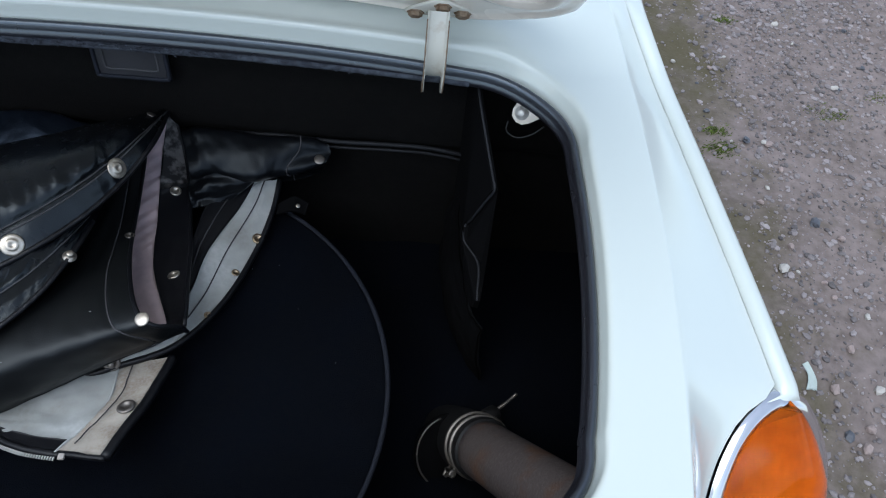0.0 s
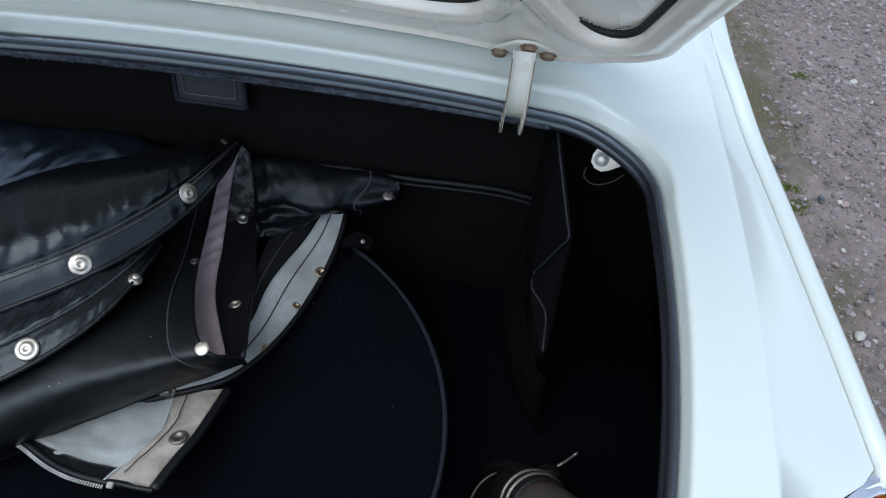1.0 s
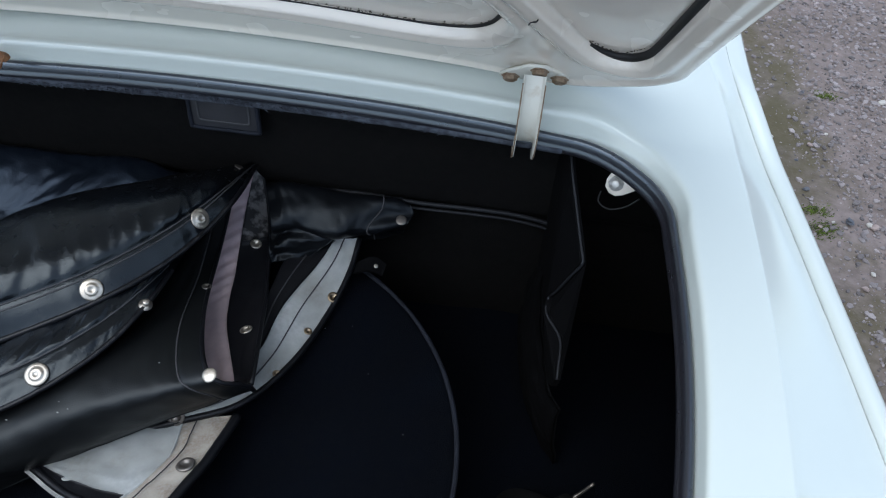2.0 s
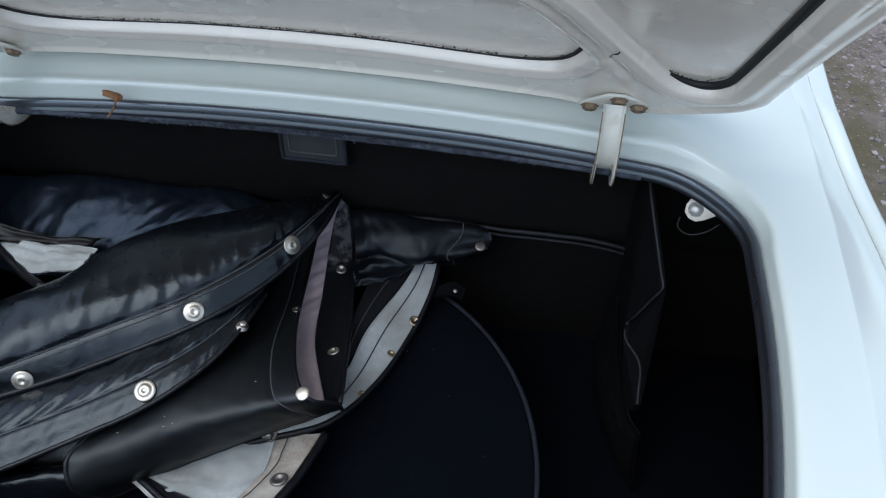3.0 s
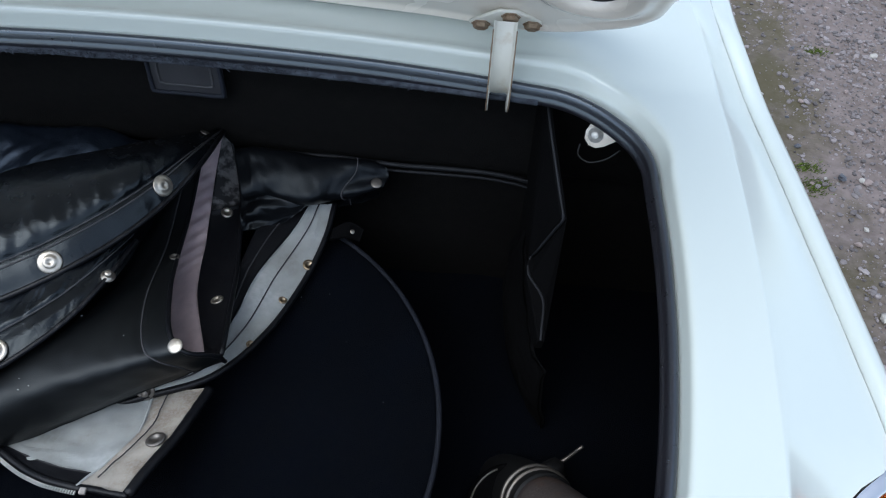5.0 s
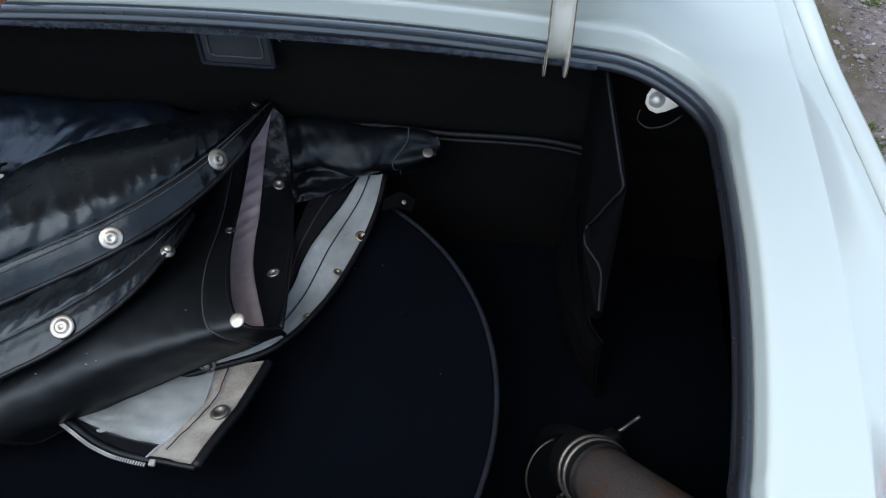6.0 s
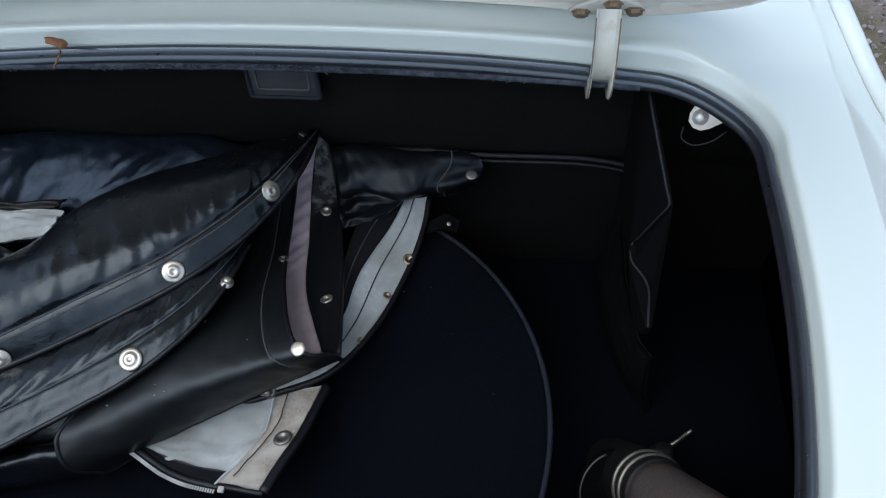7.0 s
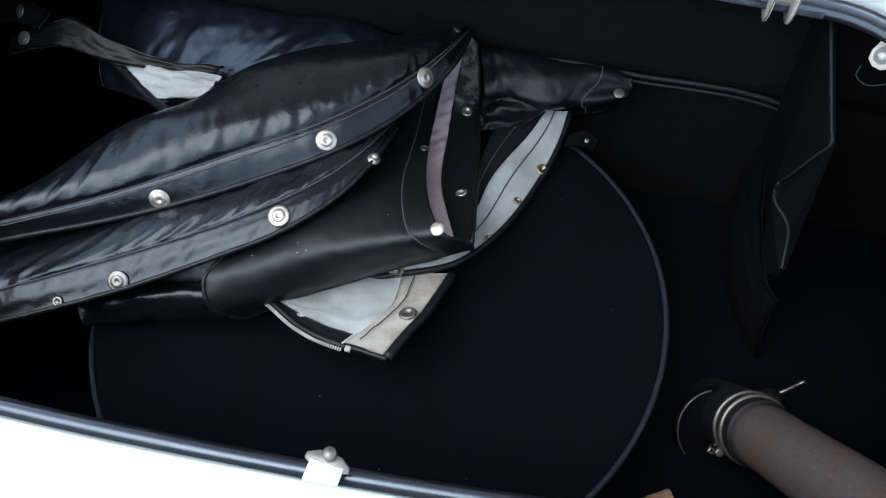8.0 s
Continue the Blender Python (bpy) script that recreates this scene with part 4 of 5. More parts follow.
    # thin black tube drawing the shadow line, with dirt, at the middle recess edge
    half = [(0.0, 0.070), (0.10, 0.071), (0.20, 0.071), (0.250, 0.076), (0.286, 0.089), (0.307, 0.110), (0.318, 0.142)]
    strip = spline([lid_at(-x, v, -0.0085) for x, v in reversed(half)] + [lid_at(x, v, -0.0085) for x, v in half[1:]], 120)
    v, f = tube(strip, [0.0008 + 0.0016 * abs(q / 59.5 - 1) ** 1.5 for q in range(120)], 6)
    link("black_strip", v, f, HOSE, lid)
    put_mesh("drain_hole", lathe([(0.0001, 0), (0.005, 0), (0.005, 0.0004), (0.0001, 0.0004)], 14), seat(lid_at(0.012, 0.0, -0.0005), LID_W), DEEP_SHADE, lid, "small dark drain hole")


def build_hinge(car, side):
    x0, back = (0.358, 0.0) if side > 0 else (-0.370, -0.010)
    hinge = new("lid_hinge")
    hinge.parent = car
    hinge["label"] = "off-white gooseneck lid hinge with rusty edges"
    path = spline([(x0, back + y, z) for y, z in ((-0.004, 0.893), (-0.016, 0.874), (-0.022, 0.852), (-0.018, 0.828), (-0.004, 0.811), (0.018, 0.805), (0.036, 0.812), (0.045, 0.830))], 40)
    prof = [(-0.0112, 0.016), (-0.0096, 0.016), (-0.0092, 0.003), (-0.0075, 0.0015), (0.0075, 0.0015), (0.0092, 0.003), (0.0096, 0.016), (0.0112, 0.016), (0.0112, 0.0), (0.009, -0.0012), (-0.009, -0.0012), (-0.0112, 0.0)]
    ups = []
    for i in range(40):
        d = Vector(path[min(i + 1, 39)] - path[max(i - 1, 0)]).normalized()
        ups.append(Vector((1, 0, 0)).cross(d))
    if ups[5].y > 0:
        ups = [-u for u in ups]
    verts, a, m = sweep(path, prof, up=[tuple(u) for u in ups])
    for i in range(a):
        deep = 0.5 + 0.75 * min(1, max(0, (i - 8) / 14))
        for j in (0, 1, 6, 7):
            foot = verts[i * m + (11 if j < 2 else 8)]
            verts[i * m + j] = foot + (verts[i * m + j] - foot) * deep
    faces = [(i * m + j, (i + 1) * m + j, (i + 1) * m + (j + 1) % m, i * m + (j + 1) % m) for i in range(a - 1) for j in range(m)]
    arm = link("arm", verts, faces, HINGE_PAINT, hinge, smooth=True)
    for j in (0, 7):
        v, f = tube([verts[i * m + j] for i in range(2, a)], [0.0007 + 0.0006 * max(0, noise.noise(Vector((i * 0.6, j, side)))) for i in range(2, a)], 5)
        link("rusty_edge", v, f, RUST, arm, "rust along the flange edge")
    m4 = Matrix.Translation(lid_at(x0, 0.037, 0.0070)) @ Matrix(((1, 0, 0, 0), (0, LID_V.y, LID_W.y, 0), (0, LID_V.z, LID_W.z, 0), (0, 0, 0, 1)))
    outline = [(-0.032, -0.014), (-0.036, -0.006), (-0.030, 0.004), (-0.008, 0.030), (0.010, 0.031), (0.034, 0.010), (0.036, 0.0), (0.030, -0.008), (0.014, -0.010), (0.0, -0.016), (-0.016, -0.012)]
    if side < 0:
        outline = [(-x, y) for x, y in reversed(outline)]
    part("plate", plate(outline, 0.004, m4), HINGE_PAINT, hinge)
    for bx, by in ((-0.024, -0.004), (0.004, 0.022), (0.026, 0.004)):
        hexagon = lathe([(0.0001, 0), (0.0095, 0), (0.0095, 0.0012), (0.0078, 0.0016), (0.0076, 0.0044), (0.0064, 0.0054), (0.0001, 0.0056)], 6)
        put_mesh("bolt", hexagon, m4 @ Matrix.Translation((side * bx, by, 0.004)), RUST, hinge, "rusty hexagon bolt", smooth=False)


# ---- things in the boot ----
def build_wheel_cover():
    cover = thing("spare_wheel_cover", "round black carpet cover with bound edge over the spare wheel", "wheel cover", (0, -0.28, 0.41))
    r, n = 0.330, 96
    verts = []
    rings = [0.02, 0.15, 0.3, 0.45, 0.6, 0.75, 0.86, 0.94, 0.98, 1.0]
    for i in range(n):
        a = 2 * math.pi * i / n
        for k in rings:
            x, y = r * k * math.cos(a), r * k * math.sin(a) * 0.97
            z = 0.158 - 0.012 * k ** 4 + 0.0025 * fbm(x * 7, y * 7, 4)
            verts.append((x, y, z))
        for k, z in ((1.0, 0.12), (0.98, 0.06), (0.97, 0.0)):
            verts.append((r * k * math.cos(a), r * k * math.sin(a) * 0.97, z))
    m = len(rings) + 3
    faces = grid_faces(n, m, True)
    faces.append(tuple(i * m for i in reversed(range(n))))
    link("cover_top", verts, faces, CARPET, cover)
    path = [((r + 0.001) * math.cos(2 * math.pi * i / n), (r + 0.001) * math.sin(2 * math.pi * i / n) * 0.97, 0.146 + 0.002 * fbm(i * 0.3, 2)) for i in range(n)]
    v, f = tube(path, 0.0032, 8, True)
    link("bound_edge", v, f, BINDING, cover, "dark grey cloth binding")
    rng = random.Random(5)
    verts, faces = [], []
    for x, y in [(0.214, 0.109)] + [(rng.uniform(-0.28, 0.3), rng.uniform(-0.26, 0.2)) for _ in range(14)]:
        if x * x + y * y > 0.09:
            continue
        sv, sf = stone_mesh(rng, rng.uniform(0.0005, 0.0010), 0.6, 3, 5)
        k = len(verts)
        verts += [(x + a, y + b, 0.160 - 0.010 * (math.hypot(x, y) / 0.33) ** 4 + c) for a, b, c in sv]
        faces += [tuple(q + k for q in g) for g in sf]
    tagged(link("lint", verts, faces, CANVAS, cover, "pale specks of lint"), kind="stuff")


def stitched(sheet, parent, v, lo=0.0, hi=1.0):
    p = sheet.line(v, 0.0006, lo, hi)
    vv, f = tube(p, 0.0009, 5)
    link("stitching", vv, f, THREAD, parent)


def piping(points, parent, r=0.0026, mat=None):
    v, f = tube(points, r, 7)
    link("piping", v, f, mat or HEM, parent)


def hem_folds(seed, ridge=0.006, ripple=0.003, hem=0.2, freq=9):
    """Gathers that start at the hem's stitching and run out into the cloth, over broad soft folds."""
    def fold(u, v):
        body = min(1, max(0, (v - hem) / 0.05))
        out = 1 - min(1, max(0, (v - 0.75) / 0.25))
        broad = ridge * min(1, max(0, (v - hem) / 0.2)) * out * noise.noise(Vector((u * 5 + v * 2.2, v * 1.1, seed)))
        slant = u * freq * 2.0 - 3.4 * v + 0.5 * noise.noise(Vector((u * 6, v * 3, seed)))
        gather = 0.55 - 1.6 * abs(noise.noise(Vector((slant, v * 0.9, seed + 4.5)))) + 0.45 * noise.noise(Vector((slant * 2.3, v * 2.5, seed + 8.5))) + 0.25 * noise.noise(Vector((slant * 4.7, v * 6, seed + 9.5)))
        fade = math.exp(-max(0, v - hem) / 0.20) * (0.4 + 0.6 * max(0, noise.noise(Vector((u * 4, seed, 2))) + 0.5))
        crease = max(0.0, 0.16 - abs(noise.noise(Vector((slant * 0.42 + 3, v * 2.0 + u * 2, seed + 2.5))))) * 6
        mask = max(0.0, noise.noise(Vector((u * 5, v * 2.5, seed + 6.5))) + 0.35)
        lean = u * freq * 1.5 - 4.6 * v + 0.8 * noise.noise(Vector((u * 3, v * 2, seed + 1.5)))
        crest = 0.42 - 1.5 * abs(noise.noise(Vector((lean, v * 0.5, seed + 3.5))))
        drape = 1.0 * ripple * crest * body * out * math.exp(-max(0, v - hem) / 0.45)
        r = broad + drape + 1.0 * ripple * gather * fade * body + 0.0020 * crease * mask * body * out
        r += ripple * 0.26 * gather * (1 - body)
        r -= 0.0016 * math.exp(-((v - hem) / 0.015) ** 2)
        r += 0.0016 * math.exp(-((v - hem * 0.5) / 0.07) ** 2)
        return r
    return fold


def build_tonneau():
    t = thing("tonneau_cover", "folded black vinyl tonneau cover with grey lining and snap fasteners", "car cover", (-0.1, -0.2, 0.57))
    inv = Matrix.Translation((0.1, 0.2, -0.57))

    def own(ob):
        ob.matrix_parent_inverse = inv
        return ob

    before = set(bpy.data.objects)
    # heap of folded cloth underneath
    heap = Sheet([[(-0.47, -0.40, 0.568), (-0.25, -0.37, 0.570), (-0.05, -0.325, 0.572), (0.05, -0.28, 0.572)],
                  [(-0.46, -0.40, 0.605), (-0.25, -0.36, 0.615), (-0.05, -0.30, 0.62), (0.05, -0.24, 0.60)],
                  [(-0.45, -0.36, 0.62), (-0.25, -0.27, 0.66), (-0.06, -0.15, 0.665), (0.015, -0.08, 0.585)],
                  [(-0.44, -0.28, 0.60), (-0.28, -0.16, 0.65), (-0.10, -0.03, 0.645), (-0.005, 0.02, 0.585)],
                  [(-0.46, -0.22, 0.568), (-0.30, -0.08, 0.570), (-0.10, 0.035, 0.575), (0.0, 0.04, 0.572)]], 50, 30, lambda u, v: 0.006 * fbm(u * 6, v * 5, 2))
    heap.mesh("folded_body", VINYL, t, "crumpled black vinyl folds")
    # small roll under the lower flap
    low = Sheet([[(-0.30, -0.36, 0.57), (-0.22, -0.35, 0.585), (-0.15, -0.33, 0.59)], [(-0.30, -0.405, 0.60), (-0.22, -0.385, 0.625), (-0.13, -0.362, 0.635)],
                 [(-0.29, -0.425, 0.585), (-0.22, -0.405, 0.60), (-0.13, -0.382, 0.605)], [(-0.28, -0.41, 0.57), (-0.22, -0.39, 0.57), (-0.14, -0.37, 0.57)]], 30, 20, lambda u, v: 0.003 * fbm(u * 5, v * 4, 8))
    low.mesh("lower_fold", VINYL, t)
    # rolled part with an open end
    roll = Sheet([[(-0.10, -0.25, 0.63), (-0.04, -0.12, 0.632), (0.000, 0.03, 0.648)],
                  [(-0.115, -0.30, 0.655), (-0.03, -0.19, 0.655), (0.010, -0.07, 0.630)],
                  [(-0.13, -0.345, 0.668), (-0.03, -0.26, 0.684), (0.038, -0.185, 0.663)],
                  [(-0.137, -0.375, 0.664), (-0.015, -0.313, 0.688), (0.083, -0.277, 0.705)],
                  [(-0.127, -0.392, 0.640), (0.0, -0.322, 0.655), (0.112, -0.266, 0.674)],
                  [(-0.11, -0.38, 0.605), (0.005, -0.305, 0.62), (0.112, -0.255, 0.645)]], 60, 40,
                 lambda u, v: 0.0022 * fbm(u * 4, v * 4, 6) - 0.002 * math.exp(-((u - 0.86) / 0.012) ** 2) + (0.0012 if u > 0.86 else 0))
    r = roll.mesh("rolled_flap", GRAINED, t, "grained black vinyl rolled over with a stitched end band")
    piping(roll.column(1.0), r, 0.0024)
    piping(roll.column(0.0), r, 0.0024)
    piping(roll.column(0.865, 0.0004), r, 0.0009, THREAD)
    fastener("cap", roll, (0.085, -0.285, 0.709), r, NICKEL, 0.72)
    fastener("eyelet", roll, (0.02, -0.135, 0.65), r, DULL_STEEL, 0.8)
    rng = random.Random(14)
    verts, faces = [], []
    for x, y in ((-0.055, -0.318), (-0.048, -0.328), (-0.042, -0.326), (-0.10, -0.34), (0.03, -0.27), (-0.03, -0.24)):
        p, n = roll.near((x, y, 0.69))
        sv, sf = stone_mesh(rng, rng.uniform(0.0005, 0.0010), 0.5, 3, 5)
        k = len(verts)
        verts += [p + n * 0.0004 + Vector((q[0] * 1.6, q[1], q[2])) for q in sv]
        faces += [tuple(i + k for i in q) for q in sf]
    tagged(link("lint", verts, faces, CANVAS, r, "pale specks of lint"), kind="stuff")
    # open fold standing behind the roll's mouth: lining and its hem strip
    left = [(0.010, 0.046, 0.660), (-0.018, -0.004, 0.622), (-0.010, -0.105, 0.604), (0.020, -0.190, 0.616), (0.070, -0.252, 0.640)]
    mid = [(0.024, 0.056, 0.668), (0.018, 0.015, 0.628), (0.028, -0.074, 0.604), (0.046, -0.156, 0.616), (0.092, -0.252, 0.652)]
    right = [(0.027, 0.064, 0.664), (0.043, 0.024, 0.612), (0.060, -0.040, 0.600), (0.083, -0.130, 0.616), (0.114, -0.260, 0.664)]
    lining = Sheet([left, mid], 140, 12, lambda u, v: 0.0011 * math.sin(u * 120 + 3 * v) * math.exp(-((u - 0.38) / 0.22) ** 2) + 0.001 * fbm(u * 8, v * 3))
    lining.mesh("inner_lining", LINING, t, "creased mauve-grey cloth lining", 0.002)
    strip = Sheet([mid, right], 40, 12, lambda u, v: 0.0014 * fbm(u * 9, v * 3, 3) + 0.001 * math.exp(-((v - 0.9) / 0.1) ** 2))
    s = strip.cut(15, 40).mesh("hem_strip", HEM, t, "black hem strip with snap fasteners", 0.003)
    strip.cut(0, 16).mesh("worn_patch", WORN, s, "scuffed grey patch of worn vinyl", 0.003)
    piping(strip.line(1.0), s, 0.0026)
    fastener("eyelet", strip, (0.038, -0.023, 0.599), s)
    fastener("eyelet", strip, (0.077, -0.174, 0.632), s)
    # grey lined strip running down to the lower corner
    outer = [(0.166, 0.016, 0.594), (0.163, -0.030, 0.583), (0.150, -0.095, 0.576), (0.128, -0.180, 0.588), (0.092, -0.252, 0.606), (0.030, -0.288, 0.612), (-0.020, -0.300, 0.596)]
    inner = [(0.136, 0.004, 0.600), (0.125, -0.035, 0.597), (0.098, -0.110, 0.596), (0.090, -0.190, 0.606), (0.072, -0.250, 0.618), (0.024, -0.278, 0.618), (-0.020, -0.285, 0.600)]
    band = [(0.112, 0.006, 0.602), (0.085, -0.030, 0.602), (0.078, -0.095, 0.604), (0.078, -0.170, 0.610), (0.055, -0.235, 0.618), (0.012, -0.262, 0.618), (-0.025, -0.270, 0.600)]
    strip = Sheet([outer, inner], 50, 12, lambda u, v: 0.0020 * fbm(u * 7, v * 3, 5))
    g = strip.mesh("lined_edge", CANVAS, t, "pale grey canvas lining strip, stained along its edge", 0.003)
    piping(strip.line(0.0), g, 0.0038)
    stitched(strip, g, 0.62)
    fastener("eyelet", strip, (0.148, -0.074, 0.578), g, BRASS)
    fastener("eyelet", strip, (0.134, -0.135, 0.58), g, BRASS, 0.7)
    fastener("eyelet", strip, (0.12, -0.205, 0.60), g, BRASS, 0.7)
    dark = Sheet([inner, band], 40, 10, lambda u, v: 0.002 * fbm(u * 6, v * 3, 7))
    d = dark.mesh("inner_band", HEM, t, "black vinyl band beside the lining", 0.003)
    stitched(dark, d, 0.5)
    fastener("eyelet", dark, (0.11, -0.006, 0.60), d, NICKEL, 0.9)
    fastener("eyelet", strip, (0.032, -0.288, 0.617), g, DULL_STEEL, 1.25)
    fastener("stud", strip, (0.032, -0.288, 0.617), g, DULL_STEEL, 0.9)
    # lower corner with zip
    top = [(-0.10, -0.325, 0.612), (-0.003, -0.290, 0.607), (0.092, -0.268, 0.605)]
    middle = [(-0.098, -0.342, 0.618), (0.008, -0.340, 0.620), (0.084, -0.325, 0.624)]
    low_edge = [(-0.090, -0.355, 0.621), (-0.020, -0.386, 0.633), (0.067, -0.398, 0.646)]
    corner = Sheet([top, middle, low_edge], 40, 30, lambda u, v: 0.0025 * fbm(u * 3, v * 3, 9) - 0.0012 * math.exp(-((u - 0.72) / 0.02) ** 2))
    c = corner.mesh("lined_corner", CANVAS, t, "grey canvas lined corner with a zip", 0.003)
    stripe = Sheet([[tuple(q) for q in corner.column(0.74, 0.0022)[[0, 6, 12, 18, 24, 29]]], [tuple(q) for q in corner.column(0.985, 0.0022)[[0, 6, 12, 18, 24, 29]]]], 24, 8, lambda u, v: 0.0010 * fbm(u * 5, v * 3, 10))
    fastener("eyelet", stripe, (0.070, -0.339, 0.625), c, DULL_STEEL, 1.3)
    stripe.mesh("corner_facing", CANVAS_WORN, c, "stained canvas facing", 0.0015)
    piping(corner.column(1.0), c, 0.0055)
    piping(corner.line(1.0, -0.001, 0.74, 1.0), c, 0.0034)
    piping(corner.column(0.735, 0.002), c, 0.0012, CANVAS)
    piping(corner.column(0.80, 0.0046)[1:28], c, 0.0007, THREAD)
    picks = [0, 5, 10, 15, 20, 25, 28]
    tape = Sheet([[tuple(q) for q in corner.line(1.0, 0.0010, 0.0, 0.74)[picks]], [tuple(q) for q in corner.line(0.86, 0.0010, 0.0, 0.74)[picks]]], 30, 6, lambda u, v: 0.0008 * fbm(u * 6, v * 2, 41))
    tape.mesh("zip_tape", HEM, c, "dark cloth tape beside the zip", 0.0014)
    edge = corner.line(1.0, 0.0, 0.0, 0.76)
    piping(corner.line(1.0, -0.0012, 0.0, 0.76), c, 0.0038)
    verts, faces = [], []
    teeth = spline(edge[np.linspace(0, len(edge) - 1, 9).astype(int)], 54)
    for i in range(53):
        a, b = Vector(teeth[i]), Vector(teeth[i + 1])
        dv = (b - a).normalized()
        side = dv.cross(Vector((0, 0, 1))).normalized()
        if side.y > 0:
            side = -side
        o = a + side * 0.0064 + Vector((0, 0, 0.0016))
        k = len(verts)
        for e in (-0.00055, 0.00055):
            for h in (-0.0008, 0.0012):
                for q in (-0.0017, 0.0017):
                    verts.append(o + dv * e + Vector((0, 0, h)) + side * q)
        faces += [tuple(k + i2 for i2 in q) for q in ((0, 1, 3, 2), (4, 6, 7, 5), (0, 4, 5, 1), (2, 3, 7, 6), (0, 2, 6, 4), (1, 5, 7, 3))]
    tagged(link("zip_teeth", verts, faces, ZIP, c, "bright metal zip teeth", smooth=False), kind="stuff")
    part("zip_stop", rounded_box((0.006, 0.006, 0.004), 0.001, Vector(teeth[-1]) + Vector((0.004, -0.004, 0.003))), PALE_STONE, c)
    # second flap
    edge2 = [(-0.47, -0.505, 0.606), (-0.348, -0.462, 0.632), (-0.230, -0.407, 0.655), (-0.145, -0.360, 0.675), (-0.072, -0.314, 0.692), (-0.028, -0.262, 0.700), (-0.008, -0.210, 0.702), (-0.004, -0.150, 0.69)]
    up2 = [(-0.46, -0.46, 0.640), (-0.37, -0.42, 0.655), (-0.255, -0.362, 0.676), (-0.17, -0.318, 0.692), (-0.098, -0.270, 0.706), (-0.050, -0.225, 0.710), (-0.024, -0.180, 0.706), (-0.012, -0.138, 0.692)]
    back2 = [(-0.45, -0.40, 0.615), (-0.38, -0.36, 0.630), (-0.27, -0.30, 0.650), (-0.19, -0.26, 0.670), (-0.12, -0.21, 0.69), (-0.07, -0.17, 0.69), (-0.04, -0.14, 0.69), (-0.02, -0.12, 0.685)]
    flap2 = Sheet([edge2, up2, back2], 240, 64, hem_folds(31, 0.008, 0.0042, 0.30, 11))
    f2 = flap2.mesh("second_flap", VINYL, t, "wrinkled black vinyl flap with a stitched hem")
    piping(flap2.line(0.0), f2, 0.0028)
    stitched(flap2, f2, 0.30)
    fastener("socket", flap2, (-0.077, -0.302, 0.703), f2)
    fastener("socket", flap2, (-0.225, -0.402, 0.668), f2, DULL_STEEL)
    fastener("stud", flap2, (0.0, -0.21, 0.709), f2, NICKEL, 0.9)
    fastener("eyelet", flap2, (-0.285, -0.43, 0.65), f2, DULL_STEEL, 0.8)
    # top flap
    edge1 = [(-0.47, -0.415, 0.636), (-0.389, -0.382, 0.655), (-0.297, -0.345, 0.667), (-0.214, -0.309, 0.680), (-0.134, -0.270, 0.697), (-0.052, -0.222, 0.715), (-0.004, -0.165, 0.716), (0.024, -0.107, 0.715), (0.041, -0.049, 0.715), (0.025, 0.052, 0.668)]
    mid1 = [(-0.465, -0.40, 0.672), (-0.40, -0.366, 0.686), (-0.315, -0.322, 0.704), (-0.245, -0.281, 0.720), (-0.175, -0.240, 0.736), (-0.100, -0.190, 0.746), (-0.045, -0.145, 0.753), (-0.006, -0.0925, 0.7465), (0.014, -0.0325, 0.7225), (0.021, 0.050, 0.672)]
    back1 = [(-0.46, -0.35, 0.630), (-0.41, -0.31, 0.645), (-0.348, -0.268, 0.682), (-0.295, -0.230, 0.702), (-0.245, -0.192, 0.710), (-0.180, -0.140, 0.728), (-0.120, -0.080, 0.722), (-0.060, -0.022, 0.704), (-0.012, 0.018, 0.688), (0.018, 0.050, 0.670)]
    under1 = [(x - 0.005, y + 0.03, z - 0.05) for x, y, z in back1]
    flap1 = Sheet([edge1, mid1, back1, under1], 320, 90, hem_folds(12, 0.008, 0.0046, 0.17, 12))
    f1 = flap1.mesh("top_flap", VINYL, t, "puffed black vinyl flap with a curved stitched hem")
    piping(flap1.line(0.0), f1, 0.0030)
    stitched(flap1, f1, 0.165)
    stitched(flap1, f1, 0.135)
    for q in ((0.021, -0.105, 0.731), (-0.057, -0.209, 0.721), (-0.221, -0.294, 0.683)):
        fastener("socket", flap1, q, f1)
    fastener("cap", flap1, (0.016, 0.02, 0.69), f1, DULL_STEEL, 0.7)
    for ob in set(bpy.data.objects) - before:
        if ob.parent is t:
            own(ob)
    return t


